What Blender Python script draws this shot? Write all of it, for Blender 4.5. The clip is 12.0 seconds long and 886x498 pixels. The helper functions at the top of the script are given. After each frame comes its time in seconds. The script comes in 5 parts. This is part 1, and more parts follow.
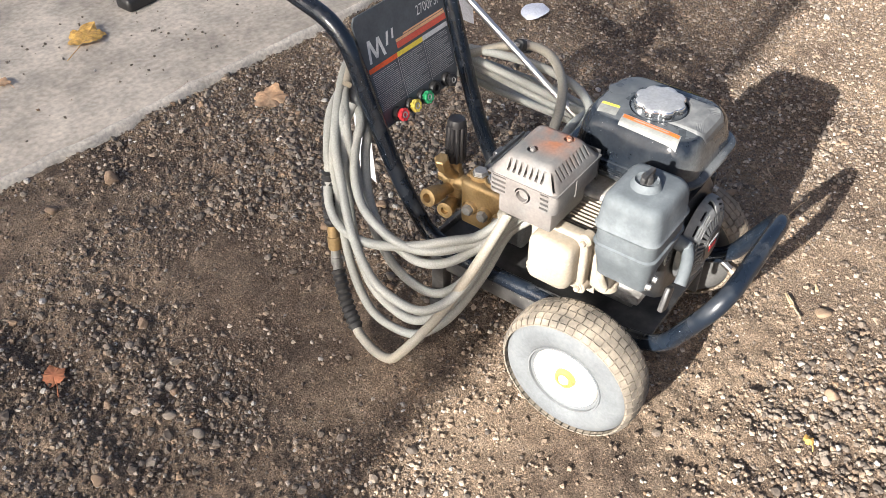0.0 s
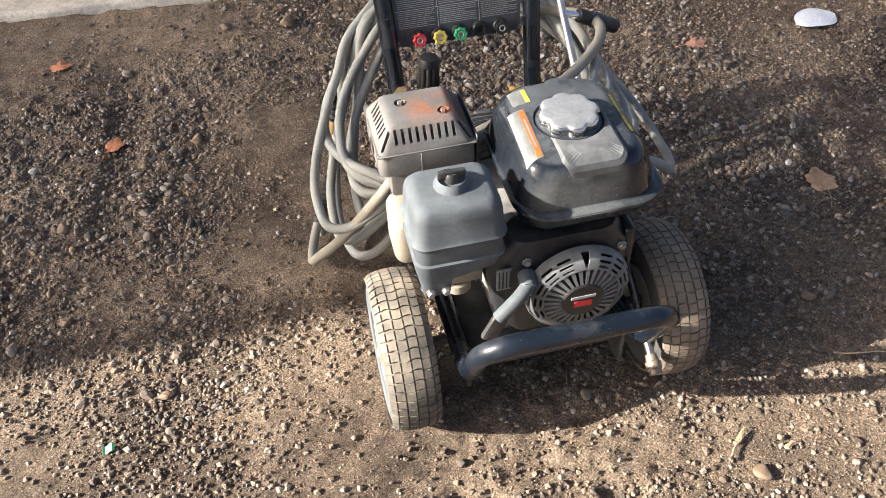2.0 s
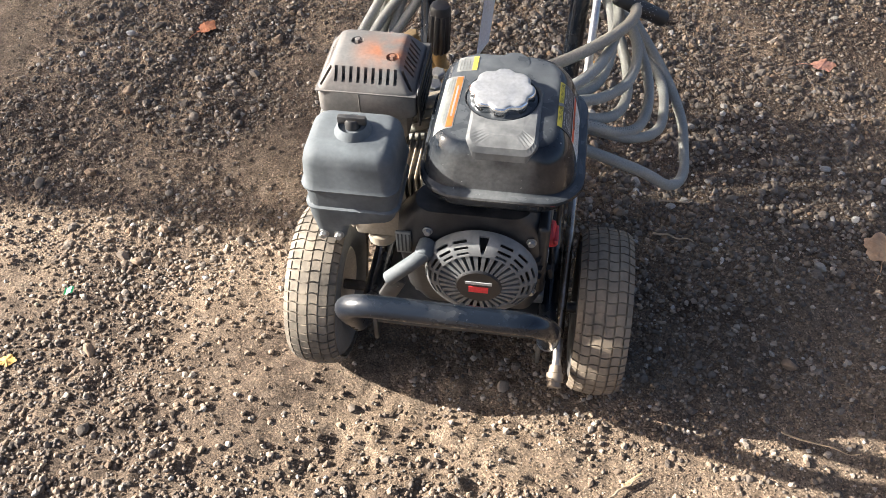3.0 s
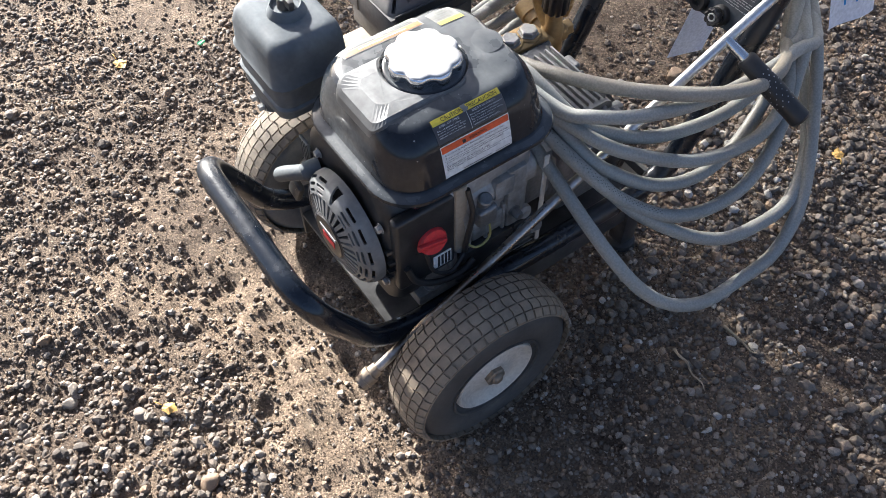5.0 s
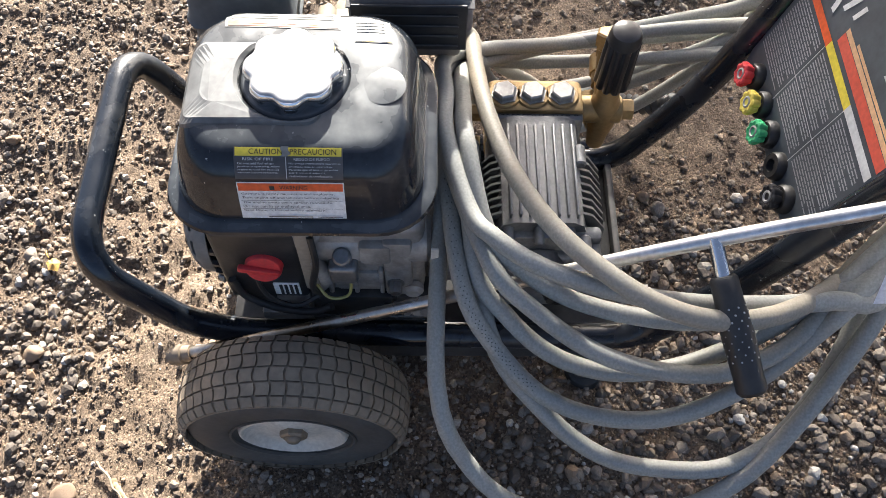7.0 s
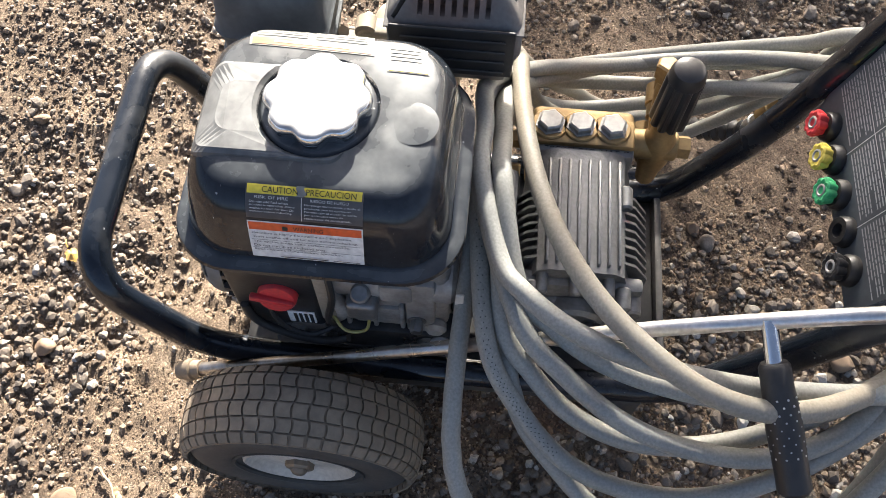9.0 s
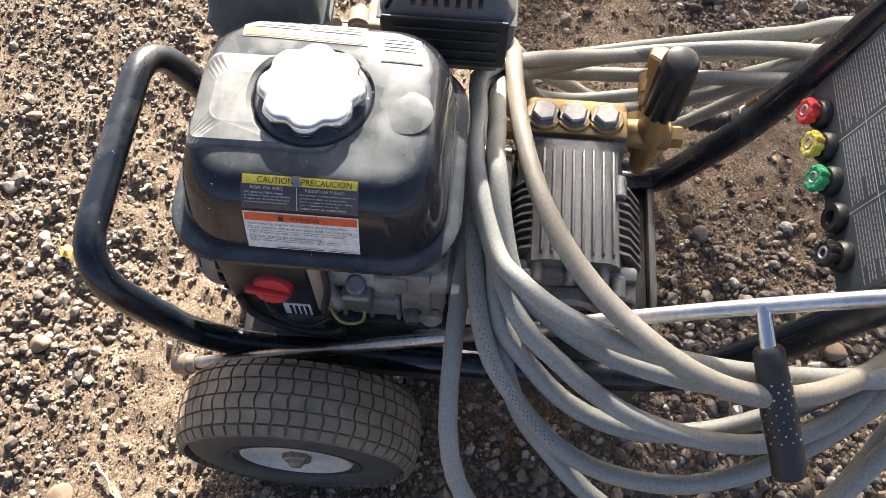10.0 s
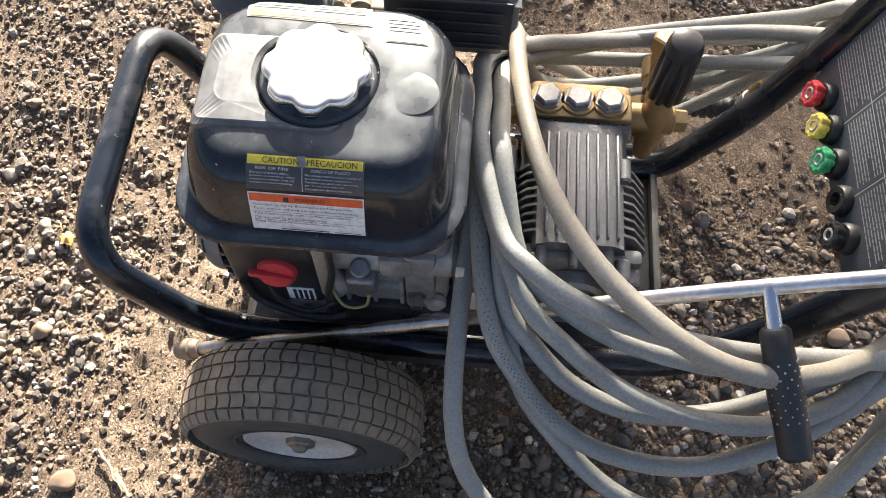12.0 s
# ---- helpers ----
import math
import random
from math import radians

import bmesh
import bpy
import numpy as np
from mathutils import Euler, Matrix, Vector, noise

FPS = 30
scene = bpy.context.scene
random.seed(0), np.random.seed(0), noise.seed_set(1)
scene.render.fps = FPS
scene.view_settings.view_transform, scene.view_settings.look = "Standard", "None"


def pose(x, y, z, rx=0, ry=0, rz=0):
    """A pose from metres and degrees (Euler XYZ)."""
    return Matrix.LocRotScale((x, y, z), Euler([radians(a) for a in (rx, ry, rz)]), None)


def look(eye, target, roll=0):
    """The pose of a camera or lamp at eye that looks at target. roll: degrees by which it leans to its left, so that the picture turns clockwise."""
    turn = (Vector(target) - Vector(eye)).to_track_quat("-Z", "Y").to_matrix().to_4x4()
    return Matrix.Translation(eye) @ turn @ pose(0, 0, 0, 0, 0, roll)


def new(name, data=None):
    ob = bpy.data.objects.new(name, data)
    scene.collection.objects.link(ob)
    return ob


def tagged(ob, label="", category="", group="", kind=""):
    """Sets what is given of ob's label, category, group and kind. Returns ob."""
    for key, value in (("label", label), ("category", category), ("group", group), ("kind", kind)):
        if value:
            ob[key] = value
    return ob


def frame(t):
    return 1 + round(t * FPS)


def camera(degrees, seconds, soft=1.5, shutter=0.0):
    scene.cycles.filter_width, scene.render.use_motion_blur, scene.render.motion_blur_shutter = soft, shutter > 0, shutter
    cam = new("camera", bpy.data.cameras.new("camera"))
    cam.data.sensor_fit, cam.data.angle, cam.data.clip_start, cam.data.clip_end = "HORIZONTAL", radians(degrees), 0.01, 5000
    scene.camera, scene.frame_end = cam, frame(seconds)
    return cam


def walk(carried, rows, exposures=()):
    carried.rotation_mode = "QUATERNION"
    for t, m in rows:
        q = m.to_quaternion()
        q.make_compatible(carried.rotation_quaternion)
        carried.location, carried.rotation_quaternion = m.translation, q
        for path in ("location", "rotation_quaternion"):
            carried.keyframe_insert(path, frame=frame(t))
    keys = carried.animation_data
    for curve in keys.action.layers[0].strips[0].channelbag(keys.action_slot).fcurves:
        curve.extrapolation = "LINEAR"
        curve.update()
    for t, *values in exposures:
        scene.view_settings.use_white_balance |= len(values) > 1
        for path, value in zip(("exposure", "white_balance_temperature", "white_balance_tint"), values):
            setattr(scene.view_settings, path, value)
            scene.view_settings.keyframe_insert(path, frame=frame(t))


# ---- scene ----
cam = camera(54.8, 12.0, 0.7)
METRES, EYE, TILT, LEAN, TURN = 2.6544, 1.2069, -42.369, 0.520, -53.135
ROWS = [
    (0.0, 0.0, 0.0, 0.0, -0.0, 0.0, 0.0),
    (0.5, 0.0874, 0.0267, 0.0058, 7.22, -1.03, -5.94),
    (1.0, 0.1615, 0.0576, 0.0337, 15.24, -3.24, -12.02),
    (1.5, 0.2425, 0.0729, 0.0516, 23.47, -6.63, -18.2),
    (2.0, 0.298, 0.1084, 0.0771, 32.42, -11.53, -24.52),
    (2.5, 0.3333, 0.1582, 0.1232, 42.75, -17.95, -30.43),
    (3.0, 0.3861, 0.203, 0.1563, 53.9, -26.0, -35.75),
    (5.0, 0.3601, 0.4068, 0.3128, 113.5, -70.78, -39.25),
    (5.5, 0.3045, 0.4475, 0.3354, 127.16, -80.54, -35.63),
    (6.0, 0.2606, 0.4609, 0.3461, 138.15, -88.47, -31.0),
    (6.5, 0.2267, 0.4811, 0.3638, 146.25, -93.96, -26.89),
    (7.0, 0.1939, 0.4821, 0.3455, 151.4, -97.72, -24.11),
    (9.0, 0.171, 0.4693, 0.323, 155.58, -101.55, -20.62),
    (9.5, 0.1729, 0.4704, 0.323, 155.33, -101.53, -20.82),
    (10.0, 0.173, 0.4712, 0.3241, 155.12, -101.47, -21.16),
    (10.5, 0.1748, 0.4722, 0.3239, 155.08, -101.51, -21.35),
    (11.0, 0.1758, 0.4721, 0.3237, 155.1, -101.63, -21.4),
    (11.5, 0.1769, 0.4729, 0.3234, 155.11, -101.74, -21.36),
    (12.0, 0.1765, 0.4737, 0.3232, 155.07, -101.85, -21.34),
]
walk(cam, [(t, pose(-1.0546, -0.3797, EYE, TILT, LEAN, TURN) @ pose(METRES * x, METRES * y, METRES * z, 90 + pitch, roll, yaw)) for t, x, y, z, yaw, pitch, roll in ROWS],
     [(0.0, 1.80, 6350, 10), (2.0, 1.86, 6550, 10), (3.0, 2.10, 6550, 10), (5.0, 2.20, 6150, 10), (7.0, 2.36, 6500, 10), (9.0, 2.42, 6750, 10), (12.0, 2.46, 6800, 10)])

# ---- light ----
ELEV = 25.0                       # height of the low autumn sun, which stands towards -x
world = bpy.data.worlds.new("sky")
scene.world = world
world.use_nodes = True
wn, wl = world.node_tree.nodes, world.node_tree.links
sky = wn.new("ShaderNodeTexSky")
sky.sky_type, sky.sun_disc = "NISHITA", False
sky.sun_elevation, sky.sun_rotation = radians(ELEV), radians(-90)
bg = wn["Background"]
bg.inputs["Strength"].default_value = 0.055
sky.dust_density, sky.air_density = 4.0, 0.6
wl.new(sky.outputs[0], bg.inputs[0])
sun = new("sun", bpy.data.lights.new("sun", "SUN"))
sun.data.energy, sun.data.angle, sun.data.color = 4.5, radians(0.5), (1.0, 0.955, 0.885)
sun.matrix_world = look((-4, 0, 4 * math.tan(radians(ELEV))), (0, 0, 0))


# ---- materials ----
def mat(name, col, rough=0.5, metal=0.0, dust=0.0, dust_col=(0.42, 0.38, 0.33), blotch=0.25, grain=0.15, bump=0.15, size=12.0,
        fine=220.0, specks=0.0, speck_col=(0.6, 0.6, 0.58), coat=0.0, second=None, second_amount=0.5, second_size=9.0, rough_var=0.15, floor=0.25, settle=0.30, second_edge=0.42, spot=None, up=(-0.5, 0.9, 0.35), spec=0.5):
    """A worn surface: base colour with blotches and grain, dust that settles on what faces up, pale chips, and a second colour in patches."""
    m = bpy.data.materials.new(name)
    m.use_nodes = True
    nt, n, l = m.node_tree, m.node_tree.nodes, m.node_tree.links
    b = n["Principled BSDF"]
    tc = n.new("ShaderNodeTexCoord")

    def noise_tex(scale, detail=4.0):
        t = n.new("ShaderNodeTexNoise")
        t.inputs["Scale"].default_value, t.inputs["Detail"].default_value = scale, detail
        l.new(tc.outputs["Object"], t.inputs["Vector"])
        return t.outputs["Fac"]

    def ramp(fac, lo, hi, a=0.0, c=1.0):
        r = n.new("ShaderNodeMapRange")
        r.inputs[1].default_value, r.inputs[2].default_value, r.inputs[3].default_value, r.inputs[4].default_value = lo, hi, a, c
        l.new(fac, r.inputs[0])
        return r.outputs[0]

    def blend(kind, fac, a, c):
        x = n.new("ShaderNodeMix")
        x.data_type, x.blend_type = "RGBA", kind
        for socket, value in ((x.inputs[0], fac), (x.inputs[6], a), (x.inputs[7], c)):
            if isinstance(value, (int, float)):
                socket.default_value = value
            elif isinstance(value, tuple):
                socket.default_value = (*value, 1)
            else:
                l.new(value, socket)
        return x.outputs[2]

    def times(a, c):
        x = n.new("ShaderNodeMath")
        x.operation = "MULTIPLY"
        for socket, value in zip(x.inputs, (a, c)):
            if isinstance(value, (int, float)):
                socket.default_value = value
            else:
                l.new(value, socket)
        return x.outputs[0]

    big, small = noise_tex(size), noise_tex(fine, 6.0)
    out = tuple(col)
    if second:
        amount = times(ramp(noise_tex(second_size, 6.0), second_edge, second_edge + 0.2), second_amount)
        if spot:
            far = n.new("ShaderNodeVectorMath")
            far.operation = "DISTANCE"
            far.inputs[1].default_value = spot[:3]
            l.new(tc.outputs["Object"], far.inputs[0])
            amount = times(amount, ramp(far.outputs["Value"], 0.3 * spot[3], spot[3], 1.0, 0.08))
        stain = amount
        out = blend("MIX", amount, out, tuple(second))
    shade = ramp(big, 0.3, 0.7, 1 - blotch, 1 + blotch)
    shade2 = ramp(small, 0.3, 0.7, 1 - grain, 1 + grain)
    out = blend("MULTIPLY", 1.0, out, times(shade, shade2))
    rough_out = ramp(big, 0.3, 0.7, max(0.02, rough - rough_var), min(1, rough + rough_var))
    metal_out = metal
    if specks:
        s = times(ramp(noise_tex(fine * 1.3, 2.0), 0.74 - 0.1 * specks, 0.78 - 0.1 * specks), ramp(noise_tex(size * 1.7), 0.4, 0.6))
        out = blend("MIX", s, out, tuple(speck_col))
    if dust:
        g = n.new("ShaderNodeNewGeometry")
        sep = n.new("ShaderNodeSeparateXYZ")
        l.new(g.outputs["Normal"], sep.inputs[0])
        facing = ramp(sep.outputs[2], up[0], up[1], up[2], 1.0)
        patch = ramp(noise_tex(size * 2.2, 8.0), settle, settle + 0.34, floor, 1.0)
        d = times(times(facing, patch), dust)
        if spot:
            d = times(d, ramp(stain, 0.0, 1.0, 1.0, 0.25))
        dusty = blend("MIX", ramp(noise_tex(fine * 0.7, 5.0), 0.3, 0.7), tuple(dust_col), tuple(0.8 * v for v in dust_col))
        out = blend("MIX", d, out, dusty)
        mx = n.new("ShaderNodeMix")
        mx.inputs[3].default_value = 0.9
        l.new(d, mx.inputs[0]), l.new(rough_out, mx.inputs[2])
        rough_out = mx.outputs[0]
        if metal:
            inv = n.new("ShaderNodeMath")
            inv.operation = "SUBTRACT"
            inv.inputs[0].default_value = 1.0
            l.new(d, inv.inputs[1])
            metal_out = times(inv.outputs[0], metal)
    if isinstance(out, tuple):
        b.inputs["Base Color"].default_value = (*out, 1)
    else:
        l.new(out, b.inputs["Base Color"])
    l.new(rough_out, b.inputs["Roughness"])
    if isinstance(metal_out, (int, float)):
        b.inputs["Metallic"].default_value = metal_out
    else:
        l.new(metal_out, b.inputs["Metallic"])
    b.inputs["Specular IOR Level"].default_value = spec
    b.inputs["Coat Weight"].default_value = coat
    b.inputs["Coat Roughness"].default_value = 0.12
    if bump:
        bp = n.new("ShaderNodeBump")
        bp.inputs["Strength"].default_value, bp.inputs["Distance"].default_value = bump, 0.001
        l.new(small, bp.inputs["Height"])
        l.new(bp.outputs[0], b.inputs["Normal"])
    return m


DUST = (0.40, 0.36, 0.31)
TAN = (0.46, 0.37, 0.27)
M_tube = mat("black_tube_paint", (0.008, 0.012, 0.019), 0.22, dust=0.20, dust_col=(0.30, 0.30, 0.29), specks=0.05, coat=0.1, floor=0.0, settle=0.52)
M_frame = mat("black_frame_paint", (0.014, 0.014, 0.016), 0.4, dust=0.55, dust_col=(0.36, 0.34, 0.31), specks=0.2, floor=0.12, settle=0.38)
M_tray = mat("dust_covered_tray", (0.018, 0.018, 0.019), 0.45, dust=0.5, dust_col=(0.20, 0.19, 0.17), floor=0.1, settle=0.42)
M_tank = mat("black_tank_enamel", (0.008, 0.011, 0.016), 0.09, dust=0.50, dust_col=(0.22, 0.235, 0.24), specks=0.04, rough_var=0.05, floor=0.30, settle=0.36, size=14.0, up=(0.86, 0.985, 0.01), spec=0.42, bump=0.02, second=(0.20, 0.205, 0.20), second_amount=0.62, second_size=18.0, second_edge=0.34, spot=(0.030, -0.095, 0.430, 0.090))
M_tank_dust = mat("dusty_tank_panel", (0.010, 0.012, 0.015), 0.25, dust=0.72, dust_col=(0.27, 0.275, 0.27), rough_var=0.08, floor=0.55, settle=0.34, size=30.0, up=(0.2, 0.9, 0.45), bump=0.05)
M_plastic = mat("dusty_black_plastic", (0.04, 0.047, 0.053), 0.5, dust=0.85, dust_col=(0.150, 0.169, 0.180), bump=0.2, floor=0.55, up=(-0.4, 0.9, 0.40), second=(0.20, 0.215, 0.225), second_amount=0.45, second_size=26.0, second_edge=0.5)
M_shroud = mat("black_shroud_plastic", (0.016, 0.017, 0.019), 0.4, dust=0.18, dust_col=DUST, bump=0.2, floor=0.03, settle=0.44)
M_recoil = mat("dusty_starter_cover", (0.075, 0.080, 0.085), 0.42, dust=0.66, dust_col=(0.35, 0.35, 0.335), up=(-0.6, 0.8, 0.2))
M_dark = mat("matt_black", (0.006, 0.006, 0.006), 0.8, bump=0)
M_guard = mat("rusty_muffler_guard", (0.15, 0.148, 0.143), 0.6, 0.25, dust=0.5, dust_col=(0.185, 0.176, 0.163), second=(0.34, 0.13, 0.06), second_amount=1.0, second_size=22, second_edge=0.36, spot=(-0.112, 0.118, 0.468, 0.055), size=20)
M_alu = mat("cast_aluminium", (0.36, 0.355, 0.345), 0.45, 0.45, dust=0.40, dust_col=(0.36, 0.32, 0.27), bump=0.4, blotch=0.4, size=25, second=(0.10, 0.095, 0.085), second_amount=0.7, second_size=30, second_edge=0.46)
M_pump = mat("pump_casting", (0.24, 0.245, 0.25), 0.42, 0.75, dust=0.25, dust_col=(0.25, 0.24, 0.225), bump=0.4)
M_tanmetal = mat("muddy_engine_casting", (0.33, 0.30, 0.25), 0.6, 0.2, dust=0.9, dust_col=(0.35, 0.285, 0.205))
M_brass = mat("brass", (0.40, 0.27, 0.12), 0.36, 0.9, dust=0.5, dust_col=(0.26, 0.195, 0.115), bump=0.25, blotch=0.35)
M_steel = mat("zinc_steel", (0.42, 0.42, 0.41), 0.42, 0.9, dust=0.35, dust_col=(0.30, 0.29, 0.27))
M_chrome = mat("chrome", (0.72, 0.73, 0.74), 0.16, 1.0, dust=0.06, blotch=0.08, grain=0.05, bump=0.03, rough_var=0.08)
M_cap = mat("chromed_fuel_cap", (0.58, 0.59, 0.60), 0.20, 1.0, specks=0.3, speck_col=(0.35, 0.32, 0.28), size=30, floor=0.7, dust=0.45, dust_col=(0.19, 0.18, 0.165), blotch=0.1, bump=0.05, rough_var=0.06)
M_lance = mat("steel_lance", (0.62, 0.62, 0.63), 0.26, 1.0, dust=0.2, dust_col=(0.40, 0.34, 0.26), second=(0.20, 0.145, 0.09), second_amount=0.9, second_size=14, second_edge=0.30, spot=(0.0, -0.28, -0.16, 0.42), bump=0.05)
M_tyre = mat("dusty_tyre_rubber", (0.035, 0.033, 0.031), 0.75, dust=1.0, dust_col=(0.33, 0.262, 0.188), bump=0.5, floor=0.6, up=(-1.0, 0.9, 0.55))
M_tyre_tan = mat("muddy_tyre_rubber", (0.035, 0.034, 0.033), 0.8, dust=1.0, dust_col=(0.36, 0.305, 0.235), bump=0.4)
M_sidewall = mat("powdery_sidewall", (0.10, 0.108, 0.115), 0.8, dust=0.75, dust_col=(0.195, 0.203, 0.205), bump=0.3)
M_side_dark = mat("dull_sidewall", (0.045, 0.045, 0.045), 0.7, dust=0.6, dust_col=(0.17, 0.155, 0.135), bump=0.3)
M_rim = mat("cream_rim_paint", (0.62, 0.595, 0.54), 0.5, dust=0.3, dust_col=(0.52, 0.45, 0.36), second=(0.50, 0.42, 0.32), second_amount=0.3)
M_nut = mat("rusty_brown_nut", (0.26, 0.21, 0.16), 0.45, 0.6, dust=0.5, dust_col=(0.30, 0.24, 0.17))
M_hub = mat("ochre_plastic_hub", (0.42, 0.245, 0.06), 0.5, dust=0.12)
M_hose = mat("grey_hose_rubber", (0.275, 0.28, 0.258), 0.48, dust=0.25, dust_col=(0.36, 0.355, 0.33), second=(0.30, 0.26, 0.20), second_amount=0.22, second_size=7, bump=0.10, fine=420, grain=0.2, blotch=0.18)
M_hose_brown = mat("mud_stained_hose", (0.29, 0.275, 0.235), 0.55, dust=0.4, dust_col=(0.33, 0.29, 0.225), second=(0.22, 0.155, 0.09), second_amount=0.55, second_size=6, second_edge=0.46, bump=0.10, fine=420, grain=0.22)
M_grip = mat("black_grip_rubber", (0.014, 0.014, 0.015), 0.5, dust=0.07)
M_red = mat("red_plastic", (0.62, 0.02, 0.03), 0.4, dust=0.12)
M_yellow = mat("yellow_plastic", (0.72, 0.56, 0.08), 0.45, dust=0.15)
M_green = mat("green_plastic", (0.02, 0.38, 0.14), 0.4, dust=0.12)
M_black = mat("black_plastic", (0.014, 0.014, 0.016), 0.3, dust=0.05)
# the panel's bluish dust tone also stands for sky reflected in it
M_panel = mat("black_panel", (0.040, 0.047, 0.055), 0.33, dust=0.42, dust_col=(0.21, 0.235, 0.255), bump=0.1, floor=0.3)
M_lab_faded = mat("faded_label", (0.19, 0.19, 0.175), 0.5, dust=0.2, dust_col=(0.25, 0.25, 0.24), blotch=0.3, size=60, bump=0)
M_lab_print = mat("faded_print", (0.17, 0.18, 0.175), 0.45, dust=0.4, dust_col=(0.26, 0.26, 0.25), bump=0)
M_lab_rust = mat("faded_orange_label", (0.46, 0.10, 0.012), 0.45, dust=0.2, dust_col=(0.34, 0.18, 0.09), blotch=0.25, size=60, bump=0)
M_lab_white = mat("white_label", (0.80, 0.80, 0.78), 0.4, dust=0.06, blotch=0.06, bump=0)
M_lab_yellow = mat("yellow_label", (0.78, 0.62, 0.05), 0.4, dust=0.1, blotch=0.06, bump=0)
M_lab_orange = mat("orange_label", (0.75, 0.10, 0.015), 0.4, dust=0.08, blotch=0.06, bump=0)
M_lab_red = mat("red_label", (0.66, 0.09, 0.05), 0.4, dust=0.1, blotch=0.1, bump=0)
M_lab_peach = mat("peach_label", (0.72, 0.42, 0.22), 0.45, dust=0.15, blotch=0.2, bump=0)
M_lab_black = mat("black_label", (0.02, 0.022, 0.03), 0.35, dust=0.2, blotch=0.06, bump=0)
M_print_white = mat("white_print", (0.66, 0.66, 0.65), 0.5, dust=0.3, blotch=0.2, bump=0)
M_print_grey = mat("grey_print", (0.42, 0.43, 0.44), 0.5, dust=0.3, blotch=0.3, bump=0)
M_print_black = mat("black_print", (0.02, 0.02, 0.02), 0.5, blotch=0.1, bump=0)
M_blue = mat("blue_marker", (0.02, 0.26, 0.62), 0.5, blotch=0.2, bump=0)
M_paper = mat("white_paper", (0.74, 0.75, 0.80), 0.7, blotch=0.05, bump=0.05)
M_wire = mat("yellow_wire", (0.40, 0.35, 0.12), 0.5)
M_concrete = mat("worn_concrete", (0.47, 0.415, 0.345), 0.9, blotch=0.28, grain=0.22, bump=0.6, size=7, fine=70, second=(0.29, 0.25, 0.205), second_amount=0.75, second_size=3.0, second_edge=0.48, specks=0.06, speck_col=(0.34, 0.30, 0.25))
M_lip = mat("broken_concrete", (0.55, 0.50, 0.43), 0.9, blotch=0.2, grain=0.25, bump=0.9, size=12, fine=120)
# plastic of the added, unseen shade screen; passes some sun as soft light
M_wall = bpy.data.materials.new("milky_strip_plastic")
M_wall.use_nodes = True
wt = M_wall.node_tree
tl, df, mx = wt.nodes.new("ShaderNodeBsdfTranslucent"), wt.nodes["Principled BSDF"], wt.nodes.new("ShaderNodeMixShader")
tl.inputs["Color"].default_value = (0.90, 0.88, 0.86, 1)
df.inputs["Base Color"].default_value, df.inputs["Roughness"].default_value = (0.7, 0.69, 0.67, 1), 0.7
mx.inputs[0].default_value = 0.85
wt.links.new(df.outputs[0], mx.inputs[1]), wt.links.new(tl.outputs[0], mx.inputs[2])
wt.links.new(mx.outputs[0], wt.nodes["Material Output"].inputs["Surface"])
M_leaf = [mat("dry_leaf_" + k, c, 0.7, blotch=0.3, size=40, second=(0.26, 0.13, 0.06), second_amount=0.5, second_size=60) for k, c in
          (("tan", (0.52, 0.34, 0.20)), ("orange", (0.52, 0.19, 0.09)), ("pink", (0.56, 0.28, 0.20)), ("yellow", (0.66, 0.40, 0.10)))]
M_stick = mat("dry_twig", (0.36, 0.28, 0.19), 0.8, size=60)
M_bark = mat("wood_splinter", (0.52, 0.38, 0.22), 0.8, size=60)


def island_stone(name, stops, rough=0.75):
    """Stone whose colour differs from piece to piece."""
    m = bpy.data.materials.new(name)
    m.use_nodes = True
    n, l = m.node_tree.nodes, m.node_tree.links
    b = n["Principled BSDF"]
    g = n.new("ShaderNodeNewGeometry")
    r = n.new("ShaderNodeValToRGB")
    el = r.color_ramp.elements
    while len(el) < len(stops):
        el.new(0.5)
    for e, (p, c) in zip(el, stops):
        e.position, e.color = p, (*c, 1)
    l.new(g.outputs["Random Per Island"], r.inputs[0])
    t = n.new("ShaderNodeTexNoise")
    t.inputs["Scale"].default_value, t.inputs["Detail"].default_value = 260, 5
    mr = n.new("ShaderNodeMapRange")
    mr.inputs[1].default_value, mr.inputs[2].default_value, mr.inputs[3].default_value, mr.inputs[4].default_value = 0.3, 0.7, 0.65, 1.2
    l.new(t.outputs["Fac"], mr.inputs[0])
    x = n.new("ShaderNodeMix")
    x.data_type, x.blend_type = "RGBA", "MULTIPLY"
    x.inputs[0].default_value = 1
    l.new(r.outputs[0], x.inputs[6]), l.new(mr.outputs[0], x.inputs[7])
    l.new(x.outputs[2], b.inputs["Base Color"])
    b.inputs["Roughness"].default_value = rough
    bp = n.new("ShaderNodeBump")
    bp.inputs["Strength"].default_value, bp.inputs["Distance"].default_value = 0.5, 0.001
    l.new(t.outputs["Fac"], bp.inputs["Height"]), l.new(bp.outputs[0], b.inputs["Normal"])
    return m


M_gravel = island_stone("mixed_gravel", [(0, (0.080, 0.063, 0.050)), (0.28, (0.135, 0.107, 0.083)), (0.58, (0.190, 0.153, 0.120)), (0.80, (0.245, 0.205, 0.165)), (0.88, (0.27, 0.175, 0.105)), (0.95, (0.33, 0.295, 0.25)), (1, (0.50, 0.47, 0.43))])
M_grit = island_stone("dirt_crumbs", [(0, (0.07, 0.05, 0.036)), (0.5, (0.21, 0.153, 0.107)), (0.8, (0.33, 0.25, 0.178)), (1, (0.44, 0.38, 0.31))], 0.85)


